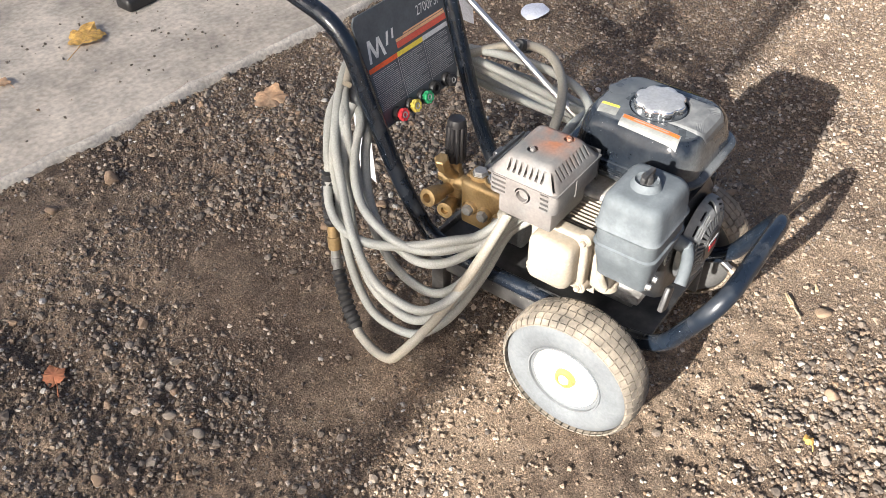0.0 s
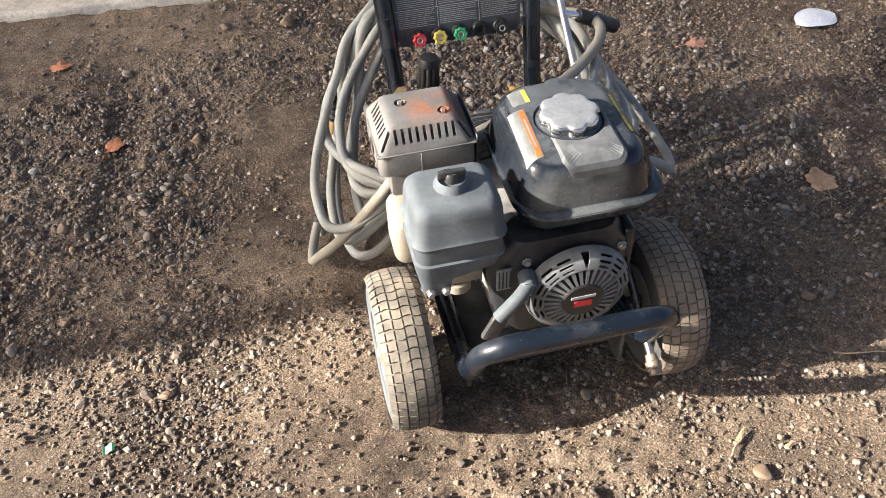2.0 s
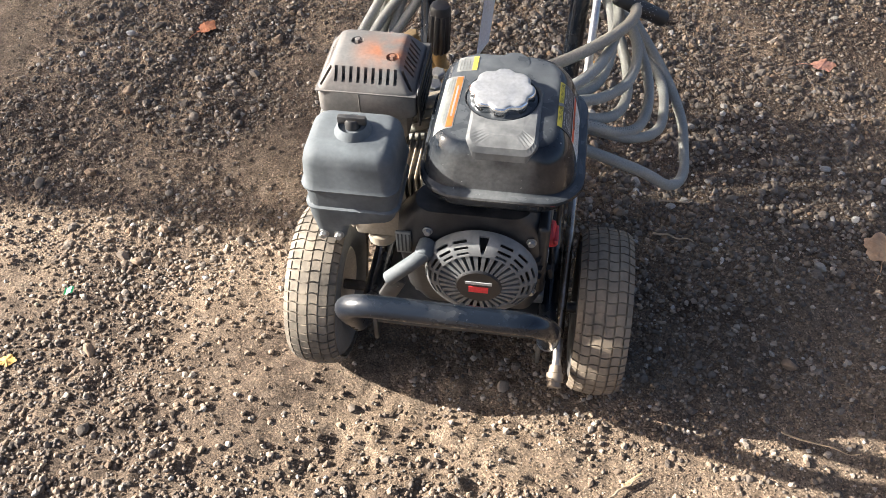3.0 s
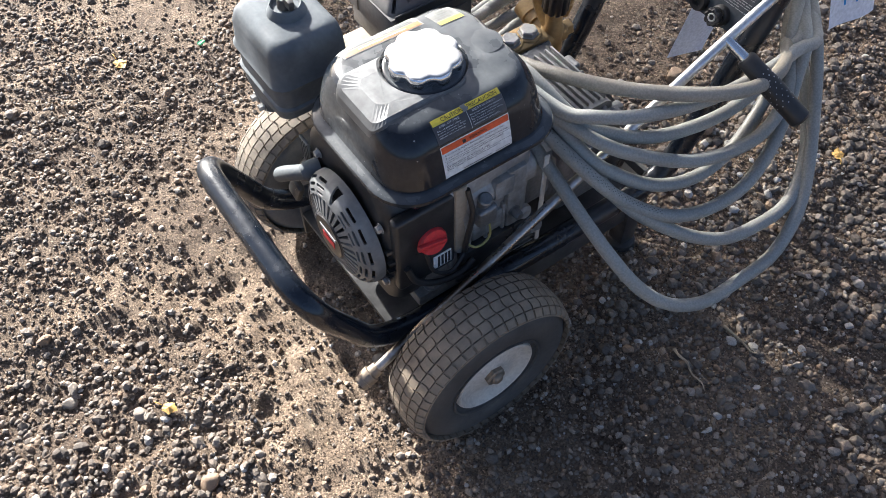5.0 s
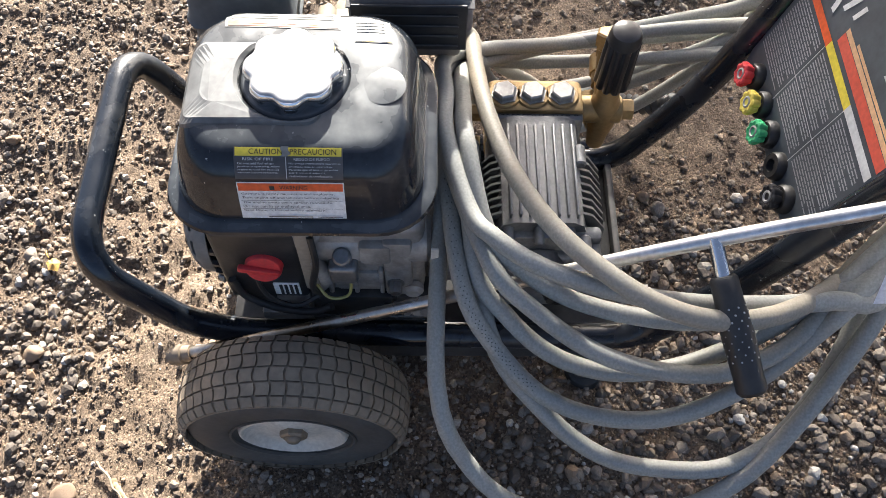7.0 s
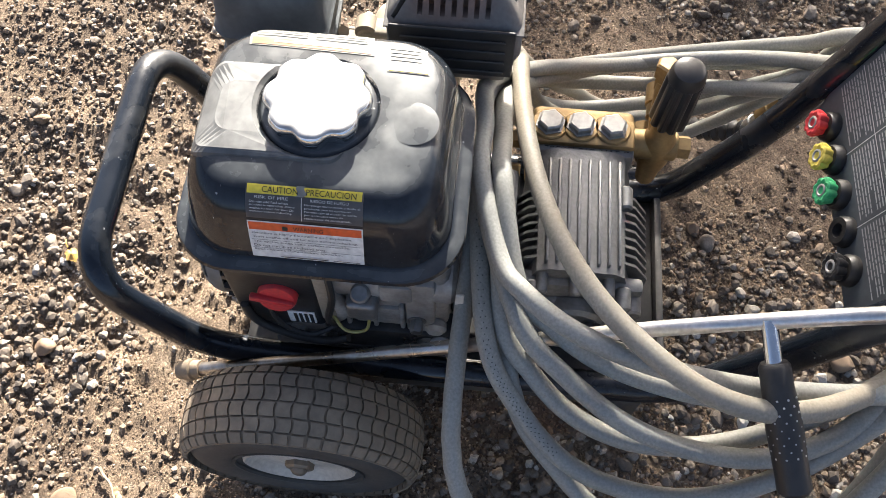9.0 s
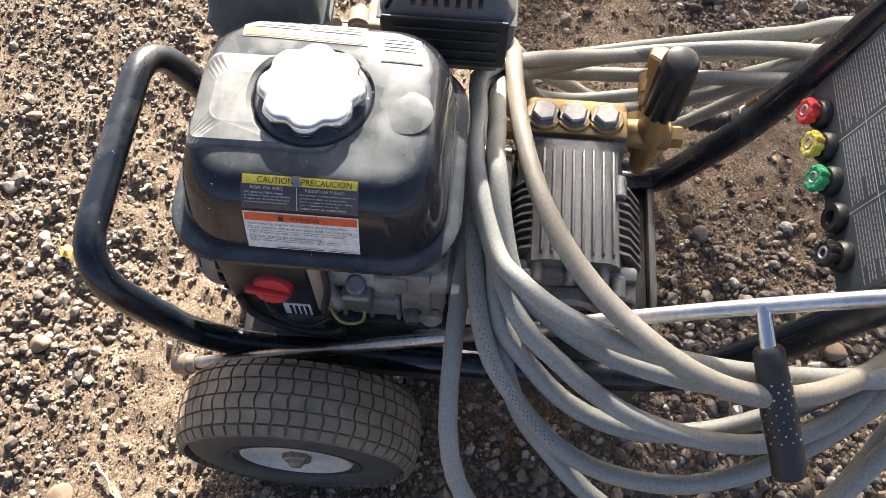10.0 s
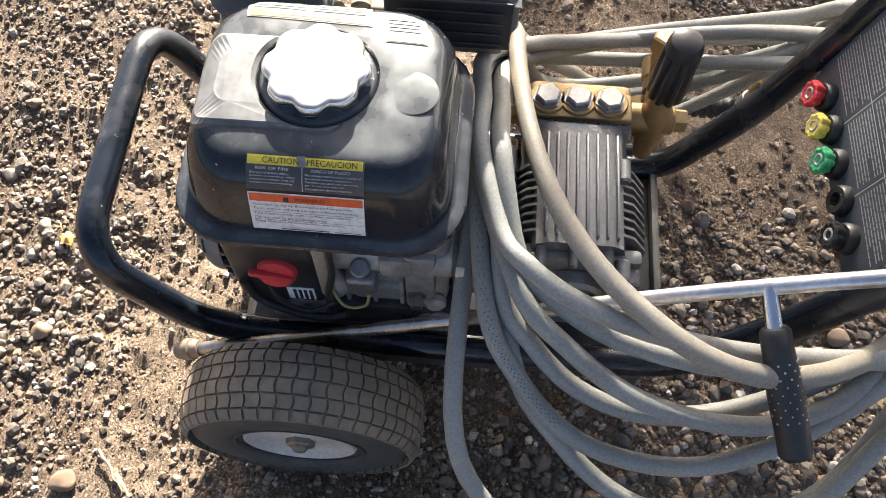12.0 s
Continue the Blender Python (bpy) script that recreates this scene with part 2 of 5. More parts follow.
def ground_material():
    m = bpy.data.materials.new("packed_dirt")
    m.use_nodes = True
    n, l = m.node_tree.nodes, m.node_tree.links
    b = n["Principled BSDF"]
    tc = n.new("ShaderNodeTexCoord")

    def tex(scale, detail=6.0, rough=0.6):
        t = n.new("ShaderNodeTexNoise")
        t.inputs["Scale"].default_value, t.inputs["Detail"].default_value, t.inputs["Roughness"].default_value = scale, detail, rough
        l.new(tc.outputs["Object"], t.inputs["Vector"])
        return t.outputs["Fac"]
    def ramp(fac, stops):
        r = n.new("ShaderNodeValToRGB")
        while len(r.color_ramp.elements) < len(stops):
            r.color_ramp.elements.new(0.5)
        for e, (p, c) in zip(r.color_ramp.elements, stops):
            e.position, e.color = p, (*c, 1)
        l.new(fac, r.inputs[0])
        return r.outputs[0]

    def mix(kind, fac, a, c):
        x = n.new("ShaderNodeMix")
        x.data_type, x.blend_type = "RGBA", kind
        for socket, value in ((x.inputs[0], fac), (x.inputs[6], a), (x.inputs[7], c)):
            if isinstance(value, float):
                socket.default_value = value
            else:
                l.new(value, socket)
        return x.outputs[2]

    # damp brown soil with patches of dry tan silt, speckled by sand grains
    soil = ramp(tex(26.0, 8.0, 0.7), [(0.32, (0.080, 0.055, 0.038)), (0.50, (0.140, 0.100, 0.071)), (0.68, (0.22, 0.165, 0.120))])
    silt = ramp(tex(40.0, 8.0, 0.7), [(0.32, (0.195, 0.138, 0.093)), (0.52, (0.285, 0.210, 0.146)), (0.70, (0.36, 0.278, 0.203))])
    where = ramp(tex(2.6, 7.0, 0.62), [(0.42, (0, 0, 0)), (0.60, (1, 1, 1))])
    base = mix("MIX", where, soil, silt)
    grains = n.new("ShaderNodeTexVoronoi")
    grains.inputs["Scale"].default_value = 420.0
    l.new(tc.outputs["Object"], grains.inputs["Vector"])
    sp = n.new("ShaderNodeSeparateColor")
    l.new(grains.outputs["Color"], sp.inputs[0])
    tint = ramp(sp.outputs[0], [(0.0, (0.55, 0.55, 0.55)), (0.5, (0.95, 0.95, 0.95)), (0.86, (1.15, 1.15, 1.15)), (1.0, (1.9, 1.85, 1.75))])
    base = mix("MULTIPLY", 1.0, base, tint)
    l.new(base, b.inputs["Base Color"])
    last = None
    for source, depth in ((grains.outputs["Distance"], -0.0016), (tex(60.0, 9.0, 0.78), 0.016), (tex(300.0, 5.0, 0.7), 0.0016)):
        bp = n.new("ShaderNodeBump")
        bp.invert = depth < 0
        bp.inputs["Strength"].default_value, bp.inputs["Distance"].default_value = 0.8, abs(depth)
        l.new(source, bp.inputs["Height"])
        if last:
            l.new(last, bp.inputs["Normal"])
        last = bp.outputs[0]
    l.new(last, b.inputs["Normal"])
    b.inputs["Roughness"].default_value = 0.85
    b.inputs["Specular IOR Level"].default_value = 0.3
    return m


M_dirt = ground_material()


# ---- mesh tools ----
def finish(name, bm, material, parent=None, label="", angle=38.0):
    """Link a bmesh as one smooth-shaded mesh object with sharp edges past the angle."""
    bmesh.ops.recalc_face_normals(bm, faces=bm.faces)
    lim = radians(angle)
    for f in bm.faces:
        f.smooth = True
    for e in bm.edges:
        e.smooth = not (len(e.link_faces) == 2 and e.calc_face_angle(0) > lim)
    me = bpy.data.meshes.new(name)
    bm.to_mesh(me)
    bm.free()
    me.materials.append(material)
    ob = new(name, me)
    if parent:
        ob.parent = parent
    if label:
        tagged(ob, label)
    return ob


def part(name, bm, material, parent, label=""):
    return finish(name, bm, material, parent, label)


def thing(name, label, category, group="", kind="", at=(0, 0, 0)):
    ob = new(name)
    ob.empty_display_size = 0.1
    ob.location = at
    return tagged(ob, label, category, group, kind)


def rbox(bm, lo, hi, r=0.003, seg=2, m=None):
    """A box with rounded edges between two corners."""
    lo, hi = Vector(lo), Vector(hi)
    got = bmesh.ops.create_cube(bm, size=1.0)["verts"]
    for v in got:
        v.co = Vector(((lo[i] + hi[i]) / 2 + v.co[i] * (hi[i] - lo[i])) for i in range(3))
    if r:
        edges = list({e for v in got for e in v.link_edges})
        res = bmesh.ops.bevel(bm, geom=edges, offset=r, segments=seg, profile=0.5, affect="EDGES")
        got = list({v for f in res["faces"] for v in f.verts} | {v for v in got if v.is_valid})
    if m:
        seen = set(got)
        for f in bm.faces:
            if any(v in seen for v in f.verts):
                seen |= set(f.verts)
        bmesh.ops.transform(bm, matrix=m, verts=list(seen))
    return bm


def frame_of(d):
    """Two directions square to d."""
    d = Vector(d).normalized()
    a = d.orthogonal().normalized()
    return a, d.cross(a)


def ring_skin(bm, rings, closed_ends=True, loop=False):
    """Faces between rings of points; each ring has the same count."""
    vs = [[bm.verts.new(p) for p in r] for r in rings]
    pairs = list(zip(vs, vs[1:])) + ([(vs[-1], vs[0])] if loop else [])
    for a, b in pairs:
        k = len(a)
        for i in range(k):
            bm.faces.new((a[i], a[(i + 1) % k], b[(i + 1) % k], b[i]))
    if closed_ends and not loop:
        bm.faces.new(vs[0][::-1]), bm.faces.new(vs[-1])
    return bm


def turned(bm, p0, d, profile, seg=24, flutes=0, depth=0.0, caps=True):
    """A turned body along d from p0; profile is (distance along, radius). Flutes scallop its rim."""
    p0, d = Vector(p0), Vector(d).normalized()
    a, b = frame_of(d)
    rings = []
    for s, r in profile:
        ring = []
        for i in range(seg):
            th = 2 * math.pi * i / seg
            rr = r - (depth * (0.5 - 0.5 * math.cos(th * flutes)) ** 2 if flutes else 0)
            ring.append(p0 + d * s + (a * math.cos(th) + b * math.sin(th)) * rr)
        rings.append(ring)
    return ring_skin(bm, rings, caps)


def rod(bm, p0, p1, r, seg=16, r1=None, edge=0.0):
    p0, p1 = Vector(p0), Vector(p1)
    n = (p1 - p0).length
    r1 = r if r1 is None else r1
    e = min(edge, n / 3)
    prof = [(0, r - e), (e, r), (n - e, r1), (n, r1 - e)] if e else [(0, r), (n, r1)]
    return turned(bm, p0, p1 - p0, prof, seg)


def hexbolt(bm, p, d, r=0.007, h=0.005, washer=True):
    p, d = Vector(p), Vector(d).normalized()
    if washer:
        turned(bm, p, d, [(0, r * 1.35), (0.0012, r * 1.35)], 18)
        p = p + d * 0.0012
    turned(bm, p, d, [(0, r), (h * 0.8, r), (h, r * 0.86)], 6)
    return bm


def smooth_path(pts, step=8, closed=False):
    """A Catmull-Rom curve through the points."""
    pts = [Vector(p) for p in pts]
    out, k = [], len(pts)
    for i in range(k if closed else k - 1):
        p0 = pts[(i - 1) % k] if closed or i else pts[0] * 2 - pts[1]
        p1, p2 = pts[i], pts[(i + 1) % k]
        p3 = pts[(i + 2) % k] if closed or i + 2 < k else p2 * 2 - p1
        for j in range(step):
            t = j / step
            out.append(0.5 * ((2 * p1) + (p2 - p0) * t + (2 * p0 - 5 * p1 + 4 * p2 - p3) * t * t + (3 * p1 - p0 - 3 * p2 + p3) * t ** 3))
    if not closed:
        out.append(pts[-1])
    return out


def rounded_path(pts, r, step=6):
    """Straight runs joined by bends of radius about r, as bent tube has them."""
    pts = [Vector(p) for p in pts]
    out = [pts[0]]
    for a, b, c in zip(pts, pts[1:], pts[2:]):
        u, v = a - b, c - b
        k = min(r, u.length * 0.48, v.length * 0.48)
        s, e = b + u.normalized() * k, b + v.normalized() * k
        for j in range(step + 1):
            t = j / step
            out.append(s * (1 - t) ** 2 + b * 2 * t * (1 - t) + e * t * t)
    return out + [pts[-1]]


def tube(bm, path, r, seg=14, radius=None):
    """A round tube swept along a path; radius(i, count) may vary it."""
    path = [Vector(p) for p in path]
    rings, a = [], None
    for i, p in enumerate(path):
        d = (path[min(i + 1, len(path) - 1)] - path[max(i - 1, 0)]).normalized()
        a = frame_of(d)[0] if a is None else (a - d * a.dot(d)).normalized()
        b = d.cross(a)
        rr = radius(i, len(path)) if radius else r
        rings.append([p + (a * math.cos(2 * math.pi * j / seg) + b * math.sin(2 * math.pi * j / seg)) * rr for j in range(seg)])
    return ring_skin(bm, rings)


def rrect(cx, cy, hx, hy, r, z, seg=6):
    """A rounded rectangle at height z."""
    r = min(r, hx * 0.98, hy * 0.98)
    out = []
    for qx, qy, a0 in ((1, 1, 0), (-1, 1, 90), (-1, -1, 180), (1, -1, 270)):
        for j in range(seg + 1):
            th = radians(a0 + 90 * j / seg)
            out.append(Vector((cx + qx * (hx - r) + r * math.cos(th), cy + qy * (hy - r) + r * math.sin(th), z)))
    return out


def loft(bm, secs, seg=6):
    """A body through rounded rectangles (z, x0, x1, y0, y1, r)."""
    return ring_skin(bm, [rrect((x0 + x1) / 2, (y0 + y1) / 2, (x1 - x0) / 2, (y1 - y0) / 2, r, z, seg) for z, x0, x1, y0, y1, r in secs])


def plate(bm, pts, d, thick):
    """A flat plate with the outline pts, thick along d."""
    d = Vector(d).normalized() * thick
    return ring_skin(bm, [[Vector(p) for p in pts], [Vector(p) + d for p in pts]])


def carve(name, bm, cutter, material, parent, label=""):
    """A part with openings cut into it."""
    a = finish("body", bm, material)
    c = finish("cutter", cutter, material)
    mod = a.modifiers.new("cut", "BOOLEAN")
    mod.operation, mod.object, mod.solver = "DIFFERENCE", c, "EXACT"
    deps = bpy.context.evaluated_depsgraph_get()
    deps.update()
    got = bmesh.new()
    got.from_mesh(a.evaluated_get(deps).to_mesh())
    for o in (a, c):
        me = o.data
        bpy.data.objects.remove(o)
        bpy.data.meshes.remove(me)
    return part(name, got, material, parent, label)


def letters(text, size, align="LEFT"):
    """The flat outline of a line of text in the built-in font as a bmesh in the xy plane."""
    cu = bpy.data.curves.new("text", "FONT")
    cu.body, cu.size, cu.align_x, cu.resolution_u = text, size, align, 3
    ob = new("text", cu)
    deps = bpy.context.evaluated_depsgraph_get()
    deps.update()
    bm = bmesh.new()
    bm.from_mesh(ob.evaluated_get(deps).to_mesh())
    bpy.data.objects.remove(ob)
    bpy.data.curves.remove(cu)
    return bm


def fit_text(text, u0, v0, width, height):
    """Letters scaled into a box: lower-left corner u0, v0."""
    bm = letters(text, 1.0)
    xs, ys = [v.co.x for v in bm.verts], [v.co.y for v in bm.verts]
    sx, sy = width / (max(xs) - min(xs)), height / (max(ys) - min(ys))
    x0, y0 = min(xs), min(ys)
    for v in bm.verts:
        v.co = Vector((u0 + (v.co.x - x0) * sx, v0 + (v.co.y - y0) * sy, 0))
    return bm


def on_surface(bm, place):
    for v in bm.verts:
        v.co = place(v.co.x, v.co.y)
    return bm


def sheet(u0, v0, u1, v1, nu=6, nv=6):
    bm = bmesh.new()
    g = [[bm.verts.new((u0 + (u1 - u0) * i / nu, v0 + (v1 - v0) * j / nv, 0)) for i in range(nu + 1)] for j in range(nv + 1)]
    for j in range(nv):
        for i in range(nu):
            bm.faces.new((g[j][i], g[j][i + 1], g[j + 1][i + 1], g[j + 1][i]))
    return bm


def merge(bms):
    out = bmesh.new()
    for b in bms:
        me = bpy.data.meshes.new("tmp")
        b.to_mesh(me)
        b.free()
        out.from_mesh(me)
        bpy.data.meshes.remove(me)
    return out


# ---- ground ----
def lattice(seed, n=64):
    return np.random.default_rng(seed).random((n, n))


def value_noise(x, y, grid):
    n = grid.shape[0]
    xi, yi = np.floor(x).astype(int), np.floor(y).astype(int)
    fx, fy = x - xi, y - yi
    fx, fy = fx * fx * (3 - 2 * fx), fy * fy * (3 - 2 * fy)
    g = lambda i, j: grid[i % n, j % n]
    return (g(xi, yi) * (1 - fx) * (1 - fy) + g(xi + 1, yi) * fx * (1 - fy) + g(xi, yi + 1) * (1 - fx) * fy + g(xi + 1, yi + 1) * fx * fy) - 0.5


LAT = [lattice(k) for k in range(1, 8)]


def slab_edge(x):
    """Where the dirt ends and the concrete begins."""
    return 1.325 - 0.075 * np.clip(x, -3.0, 3.0)


def height(x, y):
    """The uneven yard."""
    x, y = np.asarray(x, float), np.asarray(y, float)
    h = 0.022 * value_noise(x * 2.1 + 5, y * 2.1 + 9, LAT[0]) + 0.012 * value_noise(x * 6 + 1, y * 6, LAT[1])
    loose = np.clip(0.65 + 2.2 * value_noise(x * 3.3 + 7, y * 3.3 + 2, LAT[5]), 0.25, 1.0)
    h += 0.009 * value_noise(x * 17, y * 17 + 3, LAT[2]) + loose * (0.010 * value_noise(x * 36, y * 36, LAT[3]) + 0.0075 * value_noise(x * 75, y * 75, LAT[4]))
    # the rut of a tread pressed into the soil
    across = x + 0.688 - 0.075 * (y - 0.55)
    rut = np.exp(-(across / 0.045) ** 4) * np.clip((y - 0.38) / 0.1, 0, 1) * np.clip((1.05 - y) / 0.1, 0, 1)
    h = h * (1 - 0.75 * rut) - rut * (0.008 + 0.0022 * np.sign(np.sin(210 * (y + 0.6 * np.abs(across)))))
    for wx in (-0.205, 0.205):
        w = np.exp(-(((x - wx) / 0.09) ** 2 + (y / 0.10) ** 2))
        h = h * (1 - 0.8 * w) - 0.002 * w
    return np.where(y > slab_edge(x) - 0.015, h - 0.02, h)


def graded(lo, hi, step, far):
    mid = list(np.arange(lo, hi, step))
    up, d, v = [], step, hi
    while v < far:
        up.append(v)
        d *= 1.35
        v += d
    down, d, v = [], step, lo - step
    while v > -far:
        down.append(v)
        d *= 1.35
        v -= d
    return np.array(down[::-1] + mid + up)


GX, GY = graded(-1.25, 2.0, 0.0072, 400.0), graded(-1.05, 1.42, 0.0072, 400.0)
XX, YY = np.meshgrid(GX, GY)
ZZ = height(XX, YY)
away = np.maximum.reduce([XX - 1.9, -1.15 - XX, YY - 1.42, -0.95 - YY, 0 * XX])
ZZ = ZZ * np.clip(1 - away / 0.5, 0, 1)
ZZ = np.where((np.abs(XX) > 5) | (np.abs(YY) > 5), -0.02, ZZ)
nx, ny = len(GX), len(GY)
idx = np.arange(nx * ny).reshape(ny, nx)
quads = np.stack([idx[:-1, :-1], idx[:-1, 1:], idx[1:, 1:], idx[1:, :-1]], -1).reshape(-1, 4)


def mesh_from(name, verts, faces, k, material, smooth=True):
    """A mesh from arrays of vertices and k-sided faces."""
    me = bpy.data.meshes.new(name)
    me.vertices.add(len(verts))
    me.vertices.foreach_set("co", verts.astype(np.float32).ravel())
    me.loops.add(faces.size)
    me.loops.foreach_set("vertex_index", faces.astype(np.int32).ravel())
    me.polygons.add(len(faces))
    me.polygons.foreach_set("loop_start", (np.arange(len(faces)) * k).astype(np.int32))
    me.polygons.foreach_set("use_smooth", np.full(len(faces), smooth))
    me.update(calc_edges=True)
    me.validate()
    me.materials.append(material)
    return new(name, me)


tagged(mesh_from("ground", np.stack([XX, YY, ZZ], -1).reshape(-1, 3), quads, 4, M_dirt),
       "uneven brown packed dirt yard with gravel", "ground", kind="structure")


def unit_stone(seed, level):
    """A broken stone about 1 across: the hull of points strewn round a ball; level 3 is a rounded pebble."""
    bm = bmesh.new()
    rng = random.Random(seed)
    if level == 3:
        bmesh.ops.create_icosphere(bm, subdivisions=3, radius=0.5)
        ax = [Vector((rng.uniform(-1, 1), rng.uniform(-1, 1), rng.uniform(-1, 1))).normalized() for _ in range(11)]
        cut = [rng.uniform(0.24, 0.42) for _ in ax]
        for v in bm.verts:
            for a, c in zip(ax, cut):
                d = v.co.dot(a)
                if d > c:
                    v.co -= a * (d - c) * 0.85
    else:
        n = (6, 13, 24)[level]
        for k in range(n):
            z = 1 - 2 * (k + 0.5) / n
            th = 2.39996 * k + rng.uniform(-0.5, 0.5)
            q = math.sqrt(max(0.0, 1 - z * z))
            bm.verts.new(Vector((q * math.cos(th), q * math.sin(th), z)) * rng.uniform(0.36, 0.52))
        bmesh.ops.convex_hull(bm, input=bm.verts)
        for v in [v for v in bm.verts if not v.link_faces]:
            bm.verts.remove(v)
    bm.verts.index_update()
    vs = np.array([v.co[:] for v in bm.verts])
    fs = np.array([[v.index for v in f.verts] for f in bm.faces])
    bm.free()
    return vs, fs


def scatter(name, count, size_lo, size_hi, level, material, label, seed, box, power=2.0, patchy=0.55, sink=0.25, slab=False):
    """Many stones joined into one mesh, denser in patches."""
    rng = np.random.default_rng(seed)
    x = rng.uniform(box[0], box[1], count * 3)
    y = rng.uniform(box[2], box[3], count * 3)
    w = value_noise(x * 3.3 + 7, y * 3.3 + 2, LAT[5]) + 0.5 * value_noise(x * 9, y * 9, LAT[6]) + 0.75 + 0.42 * np.exp(-((x - 0.08) / 0.38) ** 2 - ((y - 0.55) / 0.26) ** 2) + 0.22 * np.exp(-((x - 0.2) ** 2 + (y + 0.42) ** 2) / 0.07) + 0.25 * np.exp(-((x + 0.55) ** 2 + (y - 0.09) ** 2) / 0.02)
    w = w * (1 - 0.65 * np.exp(-((x + 0.22) ** 2 + (y + 0.05) ** 2) / 0.07)) + 0.12 * np.exp(-((x - 0.25) / 0.45) ** 2 - ((y + 0.50) / 0.26) ** 2)
    w = w * (1 - 0.70 * np.exp(-((x - 0.12) / 0.28) ** 2 - ((y + 0.19) / 0.10) ** 2))
    w = w - 0.26 / (1 + np.exp(30 * (x + 0.05))) / (1 + np.exp(-30 * (y - 0.30)))
    rim = np.clip(np.minimum(np.minimum(x - box[0], box[1] - x), y - box[2]) / 0.3, 0.0, 1.0)
    keep = (rng.random(count * 3) < np.clip((w - patchy) * 1.8 + 0.12, 0.04, 1) * rim) & ((y > slab_edge(x) + 0.02) if slab else (y < slab_edge(x) - 0.006))
    x, y = x[keep][:count], y[keep][:count]
    k = len(x)
    size = size_lo + (size_hi - size_lo) * rng.random(k) ** power
    shapes = [unit_stone(seed * 10 + s, level) for s in range(8)]
    kind = rng.integers(0, 8, k)
    V, F, base = [], [], 0
    for s, (vs, fs) in enumerate(shapes):
        sel = np.where(kind == s)[0]
        m = len(sel)
        a, tl, t2 = rng.uniform(0, 2 * np.pi, m), rng.uniform(-0.5, 0.5, m), rng.uniform(-0.5, 0.5, m)
        sc = size[sel][:, None] * np.stack([rng.uniform(0.85, 1.3, m), rng.uniform(0.7, 1.0, m), rng.uniform(0.5, 0.85, m)], -1)
        p = vs[None] * sc[:, None, :]
        p = np.stack([p[..., 0], p[..., 1] * np.cos(tl)[:, None] - p[..., 2] * np.sin(tl)[:, None], p[..., 1] * np.sin(tl)[:, None] + p[..., 2] * np.cos(tl)[:, None]], -1)
        p = np.stack([p[..., 0] * np.cos(t2)[:, None] + p[..., 2] * np.sin(t2)[:, None], p[..., 1], -p[..., 0] * np.sin(t2)[:, None] + p[..., 2] * np.cos(t2)[:, None]], -1)
        p = np.stack([p[..., 0] * np.cos(a)[:, None] - p[..., 1] * np.sin(a)[:, None], p[..., 0] * np.sin(a)[:, None] + p[..., 1] * np.cos(a)[:, None], p[..., 2]], -1)
        z = (np.full(m, 0.025) if slab else height(x[sel], y[sel])) + size[sel] * (0.34 - sink)
        p = p + np.stack([x[sel], y[sel], z], -1)[:, None, :]
        V.append(p.reshape(-1, 3))
        F.append((fs[None] + (np.arange(m) * len(vs))[:, None, None] + base).reshape(-1, 3))
        base += m * len(vs)
    return tagged(mesh_from(name, np.concatenate(V), np.concatenate(F), 3, material, level > 2), label, "gravel", kind="stuff")


AREA = (-1.2, 1.9, -1.0, 1.36)
scatter("grit", 30000, 0.002, 0.0050, 0, M_grit, "fine brown grit and sand grains on the yard", 3, AREA, 1.4, 0.25, 0.15)
scatter("dirt_crumbs", 34000, 0.004, 0.015, 1, M_grit, "crumbled brown dirt clods on the yard", 6, AREA, 1.8, 0.15, 0.24)
scatter("near_grit", 20000, 0.002, 0.0048, 0, M_grit, "dense fine grit beside the cart", 8, (-0.15, 0.80, -0.60, 0.75), 1.4, 0.0, 0.15)
scatter("fine_gravel", 40000, 0.0045, 0.0105, 1, M_gravel, "fine grey and brown gravel strewn over dirt", 4, AREA, 1.6, 0.32, 0.18)
scatter("gravel", 5500, 0.007, 0.0155, 2, M_gravel, "mixed grey and brown gravel stones on dirt", 7, AREA, 1.8, 0.55, 0.22)
scatter("pebbles", 1500, 0.007, 0.020, 2, M_gravel, "mixed pebbles of many colours on the yard", 9, (-0.2, 0.85, -0.98, -0.13), 2.0, 0.6, 0.22)
scatter("shade_stones", 2200, 0.008, 0.023, 2, M_gravel, "grey and tan stones strewn over the shaded yard", 15, (-1.15, 1.0, 0.15, 1.33), 2.2, 0.5, 0.22)
scatter("pump_side_stones", 1600, 0.006, 0.021, 2, M_gravel, "pale and brown stones beside the pump", 16, (-0.30, 0.85, 0.02, 0.98), 2.0, 0.3, 0.20)
scatter("coarse_gravel", 360, 0.015, 0.028, 2, M_gravel, "coarse grey and tan gravel stones", 5, AREA, 2.2, 0.6, 0.24)

scatter("slab_grit", 350, 0.004, 0.012, 1, M_gravel, "loose crumbs and grit on the concrete slab", 12, (-1.2, 1.0, 1.2, 2.3), 2.0, 0.5, 0.2, True)

